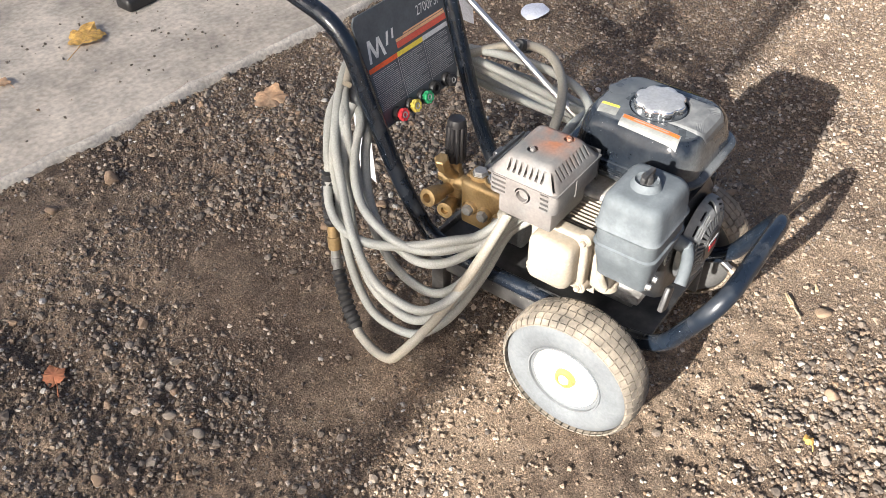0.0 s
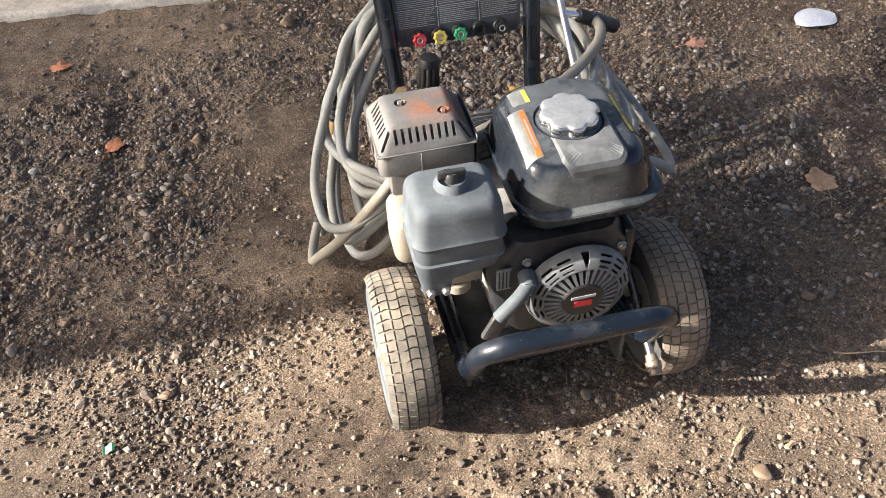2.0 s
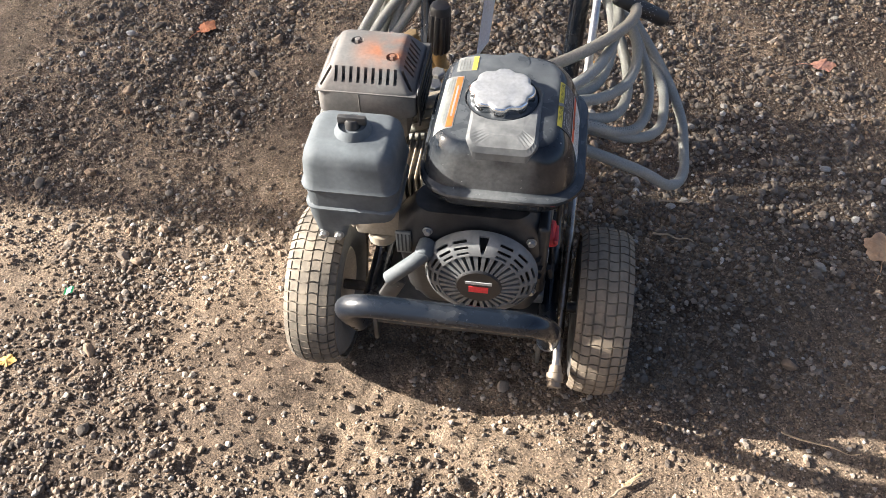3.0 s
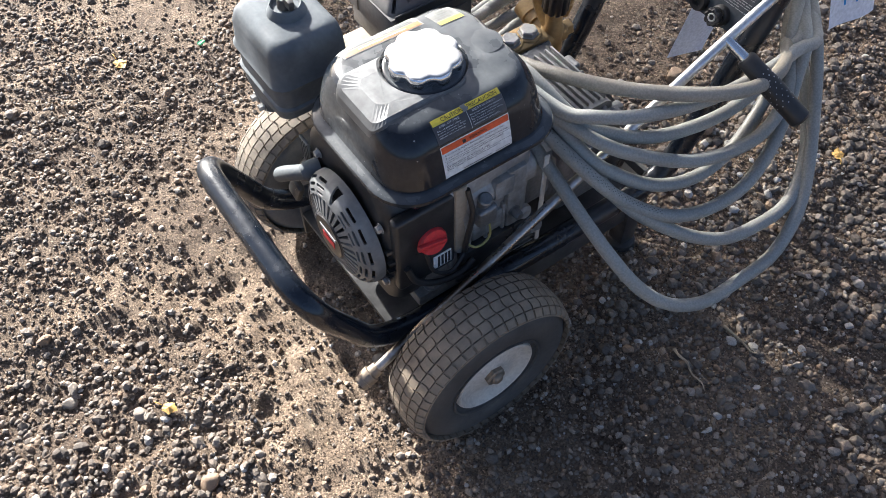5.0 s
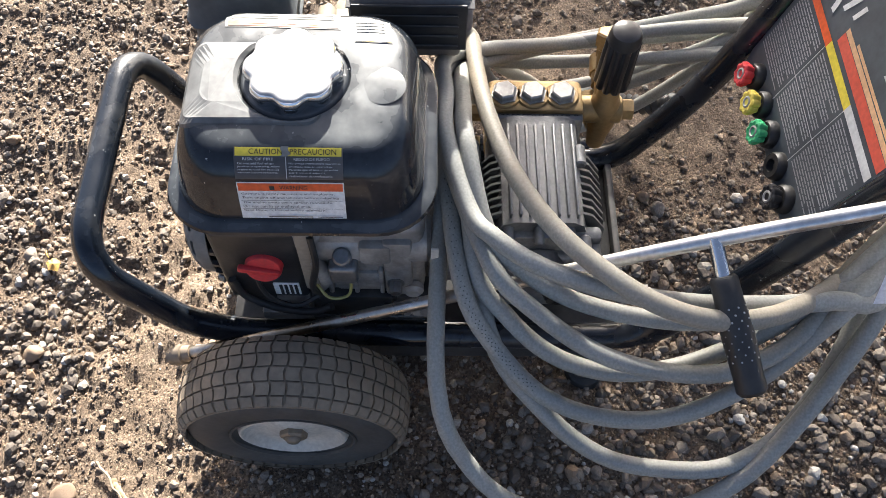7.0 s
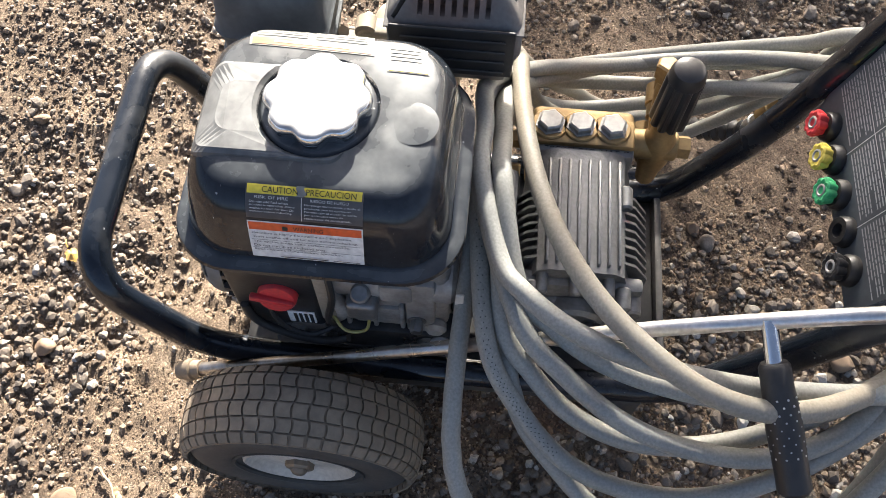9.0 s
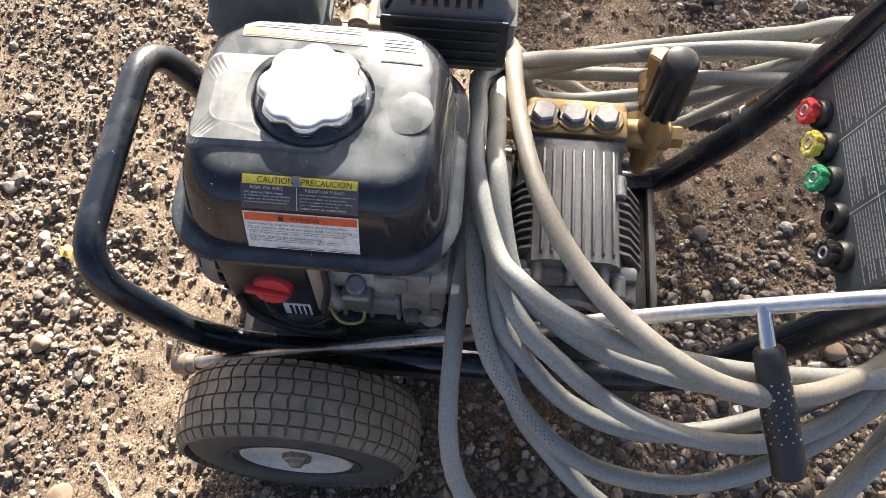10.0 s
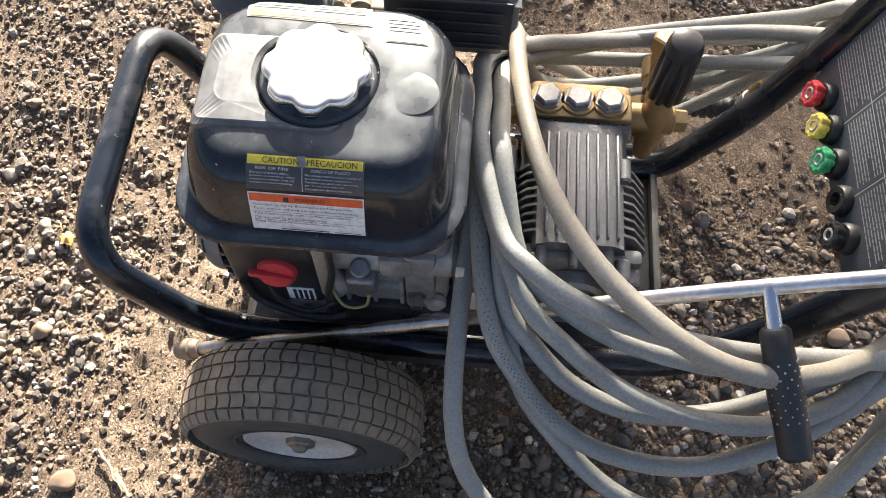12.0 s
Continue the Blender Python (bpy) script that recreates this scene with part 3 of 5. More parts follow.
# concrete slab with a worn edge
bm = bmesh.new()
rng = random.Random(4)
EDGE = [(-8 + 0.5 * i if i < 13 else -2 + 0.05 * (i - 12)) for i in range(93)] + [2.5, 4, 8]
top = [(x, 1.325 - 0.075 * max(-3.0, min(3.0, x)) + 0.006 * math.sin(9 * x) + rng.uniform(-0.006, 0.006), 0.020) for x in EDGE]
rows = [[(x, y - 0.014 + rng.uniform(-0.004, 0.004), -0.03) for x, y, z in top], [(x, y - 0.006, 0.012) for x, y, z in top], top,
        [(x, y + 0.03, 0.024) for x, y, z in top], [(x, 9.0, 0.03) for x, y, z in top]]
vs = [[bm.verts.new(p) for p in r] for r in rows]
for a, b in zip(vs, vs[1:]):
    for i in range(len(a) - 1):
        bm.faces.new((a[i], a[i + 1], b[i + 1], b[i]))
tagged(finish("pavement", bm, M_concrete, angle=60), "worn pale concrete slab with a crumbling edge", "pavement", kind="structure")
bm = bmesh.new()
rng = random.Random(14)
rows = [[bm.verts.new(p) for p in r] for r in ([(x, y - 0.017 + rng.uniform(-0.003, 0.003), -0.02) for x, y, z in top], [(x, y - 0.011 + rng.uniform(-0.002, 0.002), 0.019) for x, y, z in top],
        [(x, y - 0.003, 0.0262) for x, y, z in top], [(x, y + 0.003 + rng.uniform(-0.002, 0.004), 0.0258) for x, y, z in top], [(x, y + 0.009 + rng.uniform(-0.002, 0.002), 0.0205) for x, y, z in top])]
for a, b in zip(rows, rows[1:]):
    for i in range(len(a) - 1):
        bm.faces.new((a[i], a[i + 1], b[i + 1], b[i]))
tagged(finish("kerb", bm, M_lip, angle=50), "paler chipped edge of the concrete slab", "kerb", kind="structure")

# an unseen strip screen, added to cast the part shade on half of the yard
bm = bmesh.new()
for k in range(200):
    rbox(bm, (-7.004, 0.19, 0.03 * k), (-7.0, 12.0, 0.03 * k + 0.0212), 0.0)
for y in (0.20, 3.0, 6.0, 9.0, 11.9):
    rbox(bm, (-7.12, y, -0.1), (-7.005, y + 0.06, 6.0), 0.005)
tagged(finish("shade_screen", bm, M_wall), "unseen tall screen of milky translucent strips on posts, added to shade the yard", "wall", kind="structure")

# ---- pressure washer ----
washer = thing("pressure_washer", "used petrol pressure washer on a black two-wheeled tube cart", "pressure washer")
R_TUBE = 0.0145


def side_mirror(pts, s):
    return [(s * x + 0.004, y, z) for x, y, z in pts]


# cart: the bumper hoop with both rails, then the handle
hoop = [(-0.126, 0.34, 0.140), (-0.126, -0.060, 0.150), (-0.128, -0.112, 0.175), (-0.128, -0.183, 0.313), (0.132, -0.183, 0.310), (0.132, -0.112, 0.175), (0.130, -0.060, 0.150), (0.130, 0.34, 0.140)]
part("bumper", tube(bmesh.new(), rounded_path(hoop, 0.055, 8), R_TUBE), M_tube, washer, "scuffed black tube bumper hoop")
for y in (-0.047, -0.040):
    part("paint_mark", rbox(bmesh.new(), (0.142, y - 0.0011, 0.146), (0.1450, y + 0.0011, 0.160), 0.0004, 1), M_print_white, washer, "white paint tick on the tube")
grip_l = [(-0.110, 0.30, 0.135), (-0.110, 0.372, 0.142), (-0.114, 0.445, 0.262), (-0.124, 0.535, 0.525), (-0.125, 0.80, 0.60)]
grip_r = [(0.128, 0.30, 0.135), (0.128, 0.380, 0.142), (0.133, 0.440, 0.262), (0.145, 0.525, 0.525), (0.150, 0.80, 0.60)]
part("handle", tube(bmesh.new(), rounded_path(grip_l + [(0.150, 0.80, 0.60)] + grip_r[::-1][1:], 0.06, 8), 0.0155), M_tube, washer, "black tube push handle")
tray = part("base_tray", rbox(bmesh.new(), (-0.1145, -0.075, 0.128), (0.1185, 0.3575, 0.136), 0.002), M_tray, washer, "dust-covered black steel engine tray")
for lo, hi in (((-0.118, 0.358, 0.112), (0.122, 0.366, 0.150)), ((-0.122, -0.075, 0.085), (-0.115, 0.3575, 0.150)), ((0.119, -0.075, 0.068), (0.126, 0.3575, 0.150))):
    part("tray_lip", rbox(bmesh.new(), lo, hi, 0.002), M_frame, tray)
for s in (-1, 1):
    bm = rbox(bmesh.new(), (s * 0.118 - 0.014, 0.325, 0.012), (s * 0.118 + 0.014, 0.353, 0.132), 0.003)
    leg = part("rear_leg", bm, M_frame, washer)
    part("rubber_foot", turned(bmesh.new(), (s * 0.118, 0.339, -0.012), (0, 0, 1), [(0, 0.022), (0.004, 0.025), (0.022, 0.022), (0.026, 0.015)], 20), M_grip, leg)
part("axle", rod(bmesh.new(), (-0.225, 0, 0.115), (0.225, 0, 0.115), 0.008), M_frame, washer)
for s in (-1, 1):
    part("axle_bracket", rbox(bmesh.new(), (s * 0.105 - 0.004, -0.03, 0.10), (s * 0.105 + 0.004, 0.03, 0.135), 0.002), M_frame, washer)


def wheel(s, tread_mat, side_mat, hub_mat):
    """One pneumatic wheel with its outer face towards s * x."""
    cx, cz, R, W = s * 0.206, 0.115, 0.1245, 0.0375
    o, d = Vector((cx, 0, cz)), Vector((s, 0, 0))
    bm = bmesh.new()
    turned(bm, o, d, [(-0.024, 0.020), (-0.024, 0.046), (-0.030, 0.055), (-0.026, 0.060), (0.026, 0.060), (0.0320, 0.0575), (0.0330, 0.0555), (0.0320, 0.0535), (0.0275, 0.051), (0.0240, 0.046), (0.0235, 0.030), (0.026, 0.024), (0.027, 0.014)], 48)
    rim = part("wheel", bm, M_rim, washer, "cream painted steel wheel rim")
    prof = []
    for k in range(29):
        th = radians(-118 + 236 * k / 28)
        x = W * math.copysign(abs(math.sin(th)) ** 0.85, math.sin(th))
        r = 0.087 + 0.0315 * math.copysign(abs(math.cos(th)) ** 0.66, math.cos(th))
        prof.append((x, r))
    prof = [(-0.027, 0.0575)] + prof + [(0.027, 0.0575)]
    tyre = part("tyre", turned(bmesh.new(), o, d, prof, 72, caps=False), side_mat, rim, "pneumatic tyre with worn dusty sidewall")
    for r, x in ((0.0660, 0.0345), (0.0975, 0.0352)):
        part("moulded_ring", turned(bmesh.new(), o, d, [(x - 0.002, r - 0.0022), (x + 0.0012, r - 0.0012), (x + 0.0012, r + 0.0012), (x - 0.003, r + 0.0022)], 72, caps=False), side_mat, tyre)
    part("tread_floor", turned(bmesh.new(), o, d, [(u, R - 0.0025 - 4.6 * u * u - 0.0040 * max(0.0, (abs(u) - 0.030) / 0.007)) for u in [-0.0372 + 0.0062 * k for k in range(13)]], 72, caps=False), tread_mat, tyre)
    # tread blocks: rows of blocks with bowed cross grooves, narrow ribbed lugs at the shoulders
    bm, n = bmesh.new(), 50
    rows = [(-0.0368, -0.0292, 1, -1), (-0.0274, -0.0159, 1, 0), (-0.0141, -0.0012, 1, 1), (0.0006, 0.0136, 1, 2), (0.0154, 0.0272, 1, 3), (0.0290, 0.0368, 1, -1)]
    for j, (a, b, k, q) in enumerate(rows):
        m = n * k
        for i in range(m):
            t0 = 2 * math.pi * (i + 0.035 + 0.06 * (j % 2)) / m
            t1 = 2 * math.pi * (i + (0.905 if q >= 0 else 0.84) + 0.06 * (j % 2)) / m
            lo, hi = [], []
            line = [a + (b - a) * e / 4 for e in range(5)]
            for t, u in [(t0, u) for u in line] + [(t1, u) for u in line[::-1]]:
                f = (u - a) / (b - a)
                bow = 0.011 * math.sin(math.pi * f) * (1 if q % 2 == 0 else -1) if q >= 0 else 0.0
                top = R - 4.6 * u * u - (0.0030 * max(0.0, (abs(u) - 0.030) / 0.007) if q < 0 else 0)
                for r, li, sh in ((0.1175 if q >= 0 else 0.1125, lo, 1.0), (top, hi, 0.975)):
                    uu = (a + b) / 2 + (u - (a + b) / 2) * sh
                    tt = (t0 + t1) / 2 + (t - (t0 + t1) / 2) * sh + bow
                    li.append(o + Vector((s * uu, r * math.cos(tt), r * math.sin(tt))))
            ring_skin(bm, [lo, hi])
    part("tread", bm, tread_mat, rim, "turf tread of small bowed blocks")
    if s < 0:
        bm = turned(bmesh.new(), o + d * 0.0262, d, [(0, 0.0190), (0.006, 0.0175), (0.009, 0.0160), (0.009, 0.0125), (0.006, 0.0120)], 28)
        hub = part("hub_cap", bm, hub_mat, rim, "ochre plastic hub ring")
        part("axle_end", turned(bmesh.new(), o + d * 0.0265, d, [(0, 0.0095), (0.008, 0.0095), (0.011, 0.0070)], 18), M_rim, hub)
    else:
        bm = turned(bmesh.new(), o + d * 0.024, d, [(0, 0.0185), (0.002, 0.0185), (0.002, 0.0150), (0.008, 0.0150), (0.010, 0.0130)], 6)
        hub = part("hub_cap", bm, hub_mat, rim, "brown hex axle nut")
        part("axle_end", turned(bmesh.new(), o + d * 0.033, d, [(0, 0.0088), (0.003, 0.0082), (0.006, 0.0060), (0.007, 0.003)], 20), hub_mat, hub)


wheel(-1, M_tyre_tan, M_sidewall, M_hub)
wheel(1, M_tyre, M_side_dark, M_nut)

# engine block, cylinder and covers
bm = bmesh.new()
rbox(bm, (-0.055, -0.020, 0.150), (0.112, 0.140, 0.345), 0.010, 3)
rbox(bm, (-0.065, -0.035, 0.160), (0.122, 0.150, 0.180), 0.004)
rbox(bm, (-0.050, -0.020, 0.134), (0.105, 0.140, 0.162), 0.004)
rod(bm, (0.03, 0.14, 0.245), (0.03, 0.158, 0.245), 0.062, 32, edge=0.004)
rod(bm, (0.095, 0.030, 0.300), (0.095, 0.146, 0.300), 0.024, 28, edge=0.004)
rbox(bm, (0.100, 0.100, 0.215), (0.119, 0.128, 0.325), 0.004, 2)
block = part("engine_block", bm, M_alu, washer, "grey cast aluminium engine crankcase")
for k in range(4):
    part("rib", rbox(bmesh.new(), (0.108, 0.016 + 0.026 * k, 0.17), (0.118, 0.021 + 0.026 * k, 0.27), 0.002), M_alu, block)
bm = bmesh.new()
rbox(bm, (-0.135, 0.035, 0.22), (-0.05, 0.105, 0.33), 0.004)
barrel = part("cylinder", bm, M_tanmetal, washer, "finned cylinder caked with tan dust")
for k in range(9):
    x = -0.058 - 0.0085 * k
    part("fin", rbox(bmesh.new(), (x - 0.0014, 0.020, 0.210), (x + 0.0014, 0.112, 0.338), 0.001, 1), M_tanmetal, barrel)
bm = bmesh.new()
rbox(bm, (-0.160, 0.028, 0.235), (-0.135, 0.128, 0.345), 0.006, 3)
rbox(bm, (-0.196, 0.038, 0.248), (-0.140, 0.116, 0.338), 0.018, 6)
for y, z in ((0.034, 0.240), (0.122, 0.240), (0.034, 0.340), (0.122, 0.340)):
    rod(bm, (-0.160, y, z), (-0.138, y, z), 0.011, 18, edge=0.003)
head = part("valve_cover", bm, M_tanmetal, washer, "cream dust-caked rounded valve cover")
for y, z in ((0.034, 0.243), (0.122, 0.243), (0.034, 0.338), (0.122, 0.338)):
    part("cover_bolt", hexbolt(bmesh.new(), (-0.160, y, z), (-1, 0, 0), 0.0055, 0.006), M_tanmetal, head)
bm = bmesh.new()
tube(bm, smooth_path([(-0.150, 0.010, 0.330), (-0.165, -0.002, 0.300), (-0.150, -0.006, 0.262)], 6), 0.006, 10)
rbox(bm, (-0.150, -0.010, 0.245), (-0.080, 0.022, 0.315), 0.006, 2)
rod(bm, (-0.115, 0.006, 0.245), (-0.115, 0.006, 0.225), 0.020, 20, edge=0.003)
part("carburettor", bm, M_tanmetal, washer, "tan dust-covered carburettor")

# muffler with its slotted guard
bm = loft(bmesh.new(), [(0.401, -0.203, -0.070, 0.066, 0.184, 0.012), (0.434, -0.203, -0.070, 0.066, 0.184, 0.012), (0.440, -0.200, -0.073, 0.069, 0.181, 0.012),
                        (0.462, -0.186, -0.088, 0.085, 0.166, 0.010), (0.4665, -0.181, -0.093, 0.090, 0.161, 0.009), (0.468, -0.175, -0.099, 0.096, 0.155, 0.007)], 4)
cut = bmesh.new()
for k in range(9):
    x = -0.176 + 0.0098 * k
    rbox(cut, (x - 0.0021, 0.066, 0.446), (x + 0.0021, 0.086, 0.480), 0)
    rbox(cut, (x - 0.0021, 0.166, 0.446), (x + 0.0021, 0.187, 0.480), 0)
for k in range(7):
    y = 0.096 + 0.0095 * k
    rbox(cut, (-0.205, y - 0.0021, 0.445), (-0.186, y + 0.0021, 0.480), 0)
    rbox(cut, (-0.089, y - 0.0021, 0.445), (-0.068, y + 0.0021, 0.480), 0)
for k in range(4):
    z = 0.408 + 0.0085 * k
    rbox(cut, (-0.21, 0.152, z - 0.002), (-0.190, 0.176, z + 0.002), 0)
    rbox(cut, (-0.21, 0.078, z - 0.002), (-0.190, 0.092, z + 0.002), 0)
for x, y in ((-0.190, 0.080), (-0.083, 0.080)):
    rbox(cut, (-0.0022, -0.010, -0.01), (0.0022, 0.010, 0.03), 0, m=Matrix.Translation((x, y, 0.446)) @ Matrix.Rotation(radians(-45 if x < -0.1 else 45), 4, "Z"))
turned(cut, (-0.158, 0.136, 0.4655), (0, 0, 1), [(-0.002, 0.0085), (0.02, 0.0085)], 18)
turned(cut, (-0.105, 0.105, 0.4655), (0, 0, 1), [(-0.002, 0.0085), (0.02, 0.0085)], 18)
turned(cut, (-0.215, 0.122, 0.416), (1, 0, 0), [(0, 0.0135), (0.022, 0.0135)], 24)
guard = carve("muffler_guard", bm, cut, M_guard, washer, "rust-stained slotted steel muffler guard")
for x, y in ((-0.158, 0.136), (-0.105, 0.105)):
    part("guard_bolt", hexbolt(bmesh.new(), (x, y, 0.4635), (0, 0, 1), 0.0042, 0.006), M_guard, guard)
part("exhaust_outlet", turned(bmesh.new(), (-0.200, 0.122, 0.416), (-1, 0, 0), [(-0.004, 0.0105), (0.005, 0.0112), (0.005, 0.0095), (-0.003, 0.0095)], 24), M_guard, guard, "sooty exhaust outlet")
bm = bmesh.new()
rbox(bm, (-0.2038, 0.0652, 0.4345), (-0.0692, 0.1848, 0.4362), 0.0006)
rbox(bm, (-0.146, 0.0640, 0.403), (-0.1445, 0.0665, 0.434), 0.0005, 1)
part("guard_seam", bm, M_guard, guard)
# black plate added to darken the guard's side that faces away from the sun
dark_plate = part("guard_plate", rbox(bmesh.new(), (-0.0685, 0.070, 0.384), (-0.0655, 0.178, 0.442), 0.001, 1), M_shroud, guard, "black plate added to darken the guard's side")
for k in range(4):
    part("rib", rbox(bmesh.new(), (-0.0654, 0.080, 0.390 + 0.013 * k), (-0.0635, 0.170, 0.393 + 0.013 * k), 0.0008, 1), M_shroud, dark_plate)
bm = rbox(bmesh.new(), (-0.188, 0.078, 0.352), (-0.084, 0.174, 0.403), 0.006)
part("muffler", bm, M_guard, washer, "rusty steel muffler body")

# air cleaner
bm = loft(bmesh.new(), [(0.398, -0.189, -0.068, -0.088, 0.014, 0.018), (0.402, -0.190, -0.067, -0.089, 0.015, 0.019), (0.406, -0.187, -0.070, -0.086, 0.012, 0.018), (0.436, -0.185, -0.072, -0.084, 0.010, 0.018),
                        (0.446, -0.183, -0.074, -0.081, 0.008, 0.018), (0.4525, -0.178, -0.079, -0.077, 0.003, 0.016), (0.4555, -0.170, -0.087, -0.069, -0.005, 0.013)], 5)
cleaner = part("air_cleaner", bm, M_plastic, washer, "dusty dark plastic air cleaner cover")
cleaner.location.z = 0.005
bm = loft(bmesh.new(), [(0.306, -0.178, -0.142, -0.078, 0.002, 0.010), (0.335, -0.183, -0.136, -0.082, 0.006, 0.014), (0.350, -0.186, -0.076, -0.084, 0.010, 0.016), (0.364, -0.1855, -0.0715, -0.0845, 0.0105, 0.017), (0.366, -0.1885, -0.0685, -0.0875, 0.0135, 0.018), (0.369, -0.1885, -0.0685, -0.0875, 0.0135, 0.018), (0.371, -0.1855, -0.0715, -0.0845, 0.0105, 0.017), (0.398, -0.186, -0.071, -0.085, 0.011, 0.018)], 5)
part("lower_case", bm, M_plastic, cleaner)
part("boss", turned(bmesh.new(), (-0.128, -0.034, 0.452), (0, 0, 1), [(0, 0.025), (0.006, 0.022), (0.012, 0.019), (0.014, 0.0175), (0.010, 0.015)], 28), M_plastic, cleaner)
bm = turned(bmesh.new(), (-0.128, -0.034, 0.455), (0, 0, 1), [(0, 0.010), (0.016, 0.009), (0.019, 0.007)], 18)
rbox(bm, (-0.146, -0.038, 0.466), (-0.110, -0.030, 0.478), 0.003)
part("wing_nut", bm, M_shroud, cleaner, "black plastic wing nut")
for x in (-0.170, -0.150):
    part("case_bolt", hexbolt(bmesh.new(), (x, -0.079, 0.315), (0, -1, 0), 0.005, 0.006), M_steel, cleaner)

# fan shroud and recoil starter
bm = loft(bmesh.new(), [(0.180, -0.050, 0.108, -0.063, -0.010, 0.02), (0.205, -0.070, 0.118, -0.066, -0.008, 0.025), (0.285, -0.082, 0.120, -0.066, -0.006, 0.025), (0.330, -0.078, 0.115, -0.064, -0.006, 0.025), (0.358, -0.055, 0.095, -0.060, -0.006, 0.025)], 5)
shroud = part("fan_shroud", bm, M_shroud, washer, "dusty black fan shroud")
RC = Vector((0.035, -0.070, 0.269))
down = Vector((0, -1, 0))
SHELL = [(0, 0.0815), (0.008, 0.0812), (0.015, 0.0785), (0.020, 0.0730), (0.0235, 0.0660), (0.0255, 0.0585), (0.0230, 0.0575), (0.0205, 0.0650), (0.0170, 0.0715), (0.012, 0.0765), (0.006, 0.0785), (0, 0.0790)]
bm = bmesh.new()
ring_skin(bm, [[RC + down * s + Vector((math.cos(2 * math.pi * k / 72), 0, math.sin(2 * math.pi * k / 72))) * r for k in range(72)] for s, r in SHELL], loop=True)
cut = bmesh.new()
for deg in (-32, -8, 16, 40, 62, 112, 134, 156, 178, 202):
    th = radians(deg)
    u, w = Vector((math.cos(th), 0, math.sin(th))), Vector((-math.sin(th), 0, math.cos(th)))
    for s, r, nu, nd in ((0.0242, 0.0630, 0.25, 1.0), (0.0210, 0.0705, 0.6, 0.9), (0.0150, 0.0775, 1.0, 0.5)):
        nn = (u * nu + down * nd).normalized()
        tt = nn.cross(w).normalized()
        c = RC + down * s + u * r
        hw = 0.0105 if r > 0.07 else 0.0088
        ring_skin(cut, [[c + nn * e + w * a * hw + tt * b * 0.0019 for a, b in ((-1, -0.7), (-0.9, -1), (0.9, -1), (1, -0.7), (1, 0.7), (0.9, 1), (-0.9, 1), (-1, 0.7))] for e in (-0.008, 0.008)])
for deg, half in ((87, 0.11), (268, 0.13)):
    pts = []
    for r, h in ((0.0620, half * 0.25), (0.0900, half)):
        pts += [RC + Vector((math.cos(radians(deg) + q), 0, math.sin(radians(deg) + q))) * r for q in ((-h, h) if r < 0.08 else (h, -h))]
    ring_skin(cut, [[p + down * e for p in pts] for e in (0.009, 0.04)])
recoil = carve("recoil_starter", bm, cut, M_recoil, washer, "dusty grey recoil starter cover with slots")
recoil.location, recoil.scale = (0.08 * RC.x, 0, 0.08 * RC.z), (0.92, 1, 0.92)
# black backing disc puts the dark of the gaps behind the slats into colour
part("screen", turned(bmesh.new(), RC + down * 0.001, down, [(0, 0.076), (0.004, 0.075), (0.012, 0.055), (0.016, 0.034)], 48), M_dark, recoil)
for k in range(30):
    th = 2 * math.pi * k / 30
    u = Vector((math.cos(th), 0, math.sin(th)))
    w = Vector((-math.sin(th), 0, math.cos(th))) * 0.0021
    a, b = RC + u * 0.032 + down * 0.030, RC + u * 0.0585 + down * 0.0245
    bm = bmesh.new()
    ring_skin(bm, [[a - w, a + w, a + w + down * -0.010, a - w + down * -0.010], [b - w * 1.5, b + w * 1.5, b + w * 1.5 + down * -0.010, b - w * 1.5 + down * -0.010]])
    part("slat", bm, M_recoil, recoil)
part("solid_cover", turned(bmesh.new(), RC, down, [(0.012, 0.033), (0.029, 0.034), (0.031, 0.032), (0.032, 0.0)][:3], 40), M_shroud, recoil)
for k in range(7):
    th = radians(-62 + 13 * k)
    u = Vector((math.cos(th), 0, math.sin(th)))
    w = Vector((-math.sin(th), 0, math.cos(th)))
    a, b = RC + u * 0.0800 + Vector((0, 0.002, 0)), RC + u * 0.0880 + Vector((0, 0.036, 0))
    part("louvre", ring_skin(bmesh.new(), [[p - w * 0.0022, p + w * 0.0022, p + w * 0.0022 + u * 0.006, p - w * 0.0022 + u * 0.006] for p in (a, b)]), M_shroud, recoil)
part("emblem", rod(bmesh.new(), RC + down * 0.0305, RC + down * 0.0322, 0.0315, 40, edge=0.0006), M_black, recoil, "round black emblem plate")
bm = bmesh.new()
rbox(bm, (RC.x - 0.019, RC.y - 0.0330, RC.z + 0.006), (RC.x + 0.019, RC.y - 0.0321, RC.z + 0.0115), 0)
part("emblem_bar", bm, M_print_grey, recoil, "pale bar in place of lettering")
bm = bmesh.new()
rbox(bm, (RC.x - 0.014, RC.y - 0.0330, RC.z - 0.011), (RC.x + 0.014, RC.y - 0.0321, RC.z + 0.001), 0)
part("emblem_mark", bm, M_red, recoil, "red block mark")
bm = tube(bmesh.new(), smooth_path([(-0.036, -0.084, 0.306), (-0.052, -0.094, 0.296), (-0.068, -0.099, 0.283), (-0.084, -0.101, 0.267)], 6), 0.0100, 14)
part("starter_grip", bm, M_plastic, washer, "dusty rubber starter rope grip")
part("grip_guide", turned(bmesh.new(), (-0.042, -0.068, 0.308), (-0.2, -1, 0), [(0, 0.014), (0.018, 0.013), (0.024, 0.010)], 18), M_plastic, recoil)
bm = bmesh.new()
rbox(bm, (-0.078, -0.0695, 0.285), (-0.058, -0.066, 0.325), 0.001)
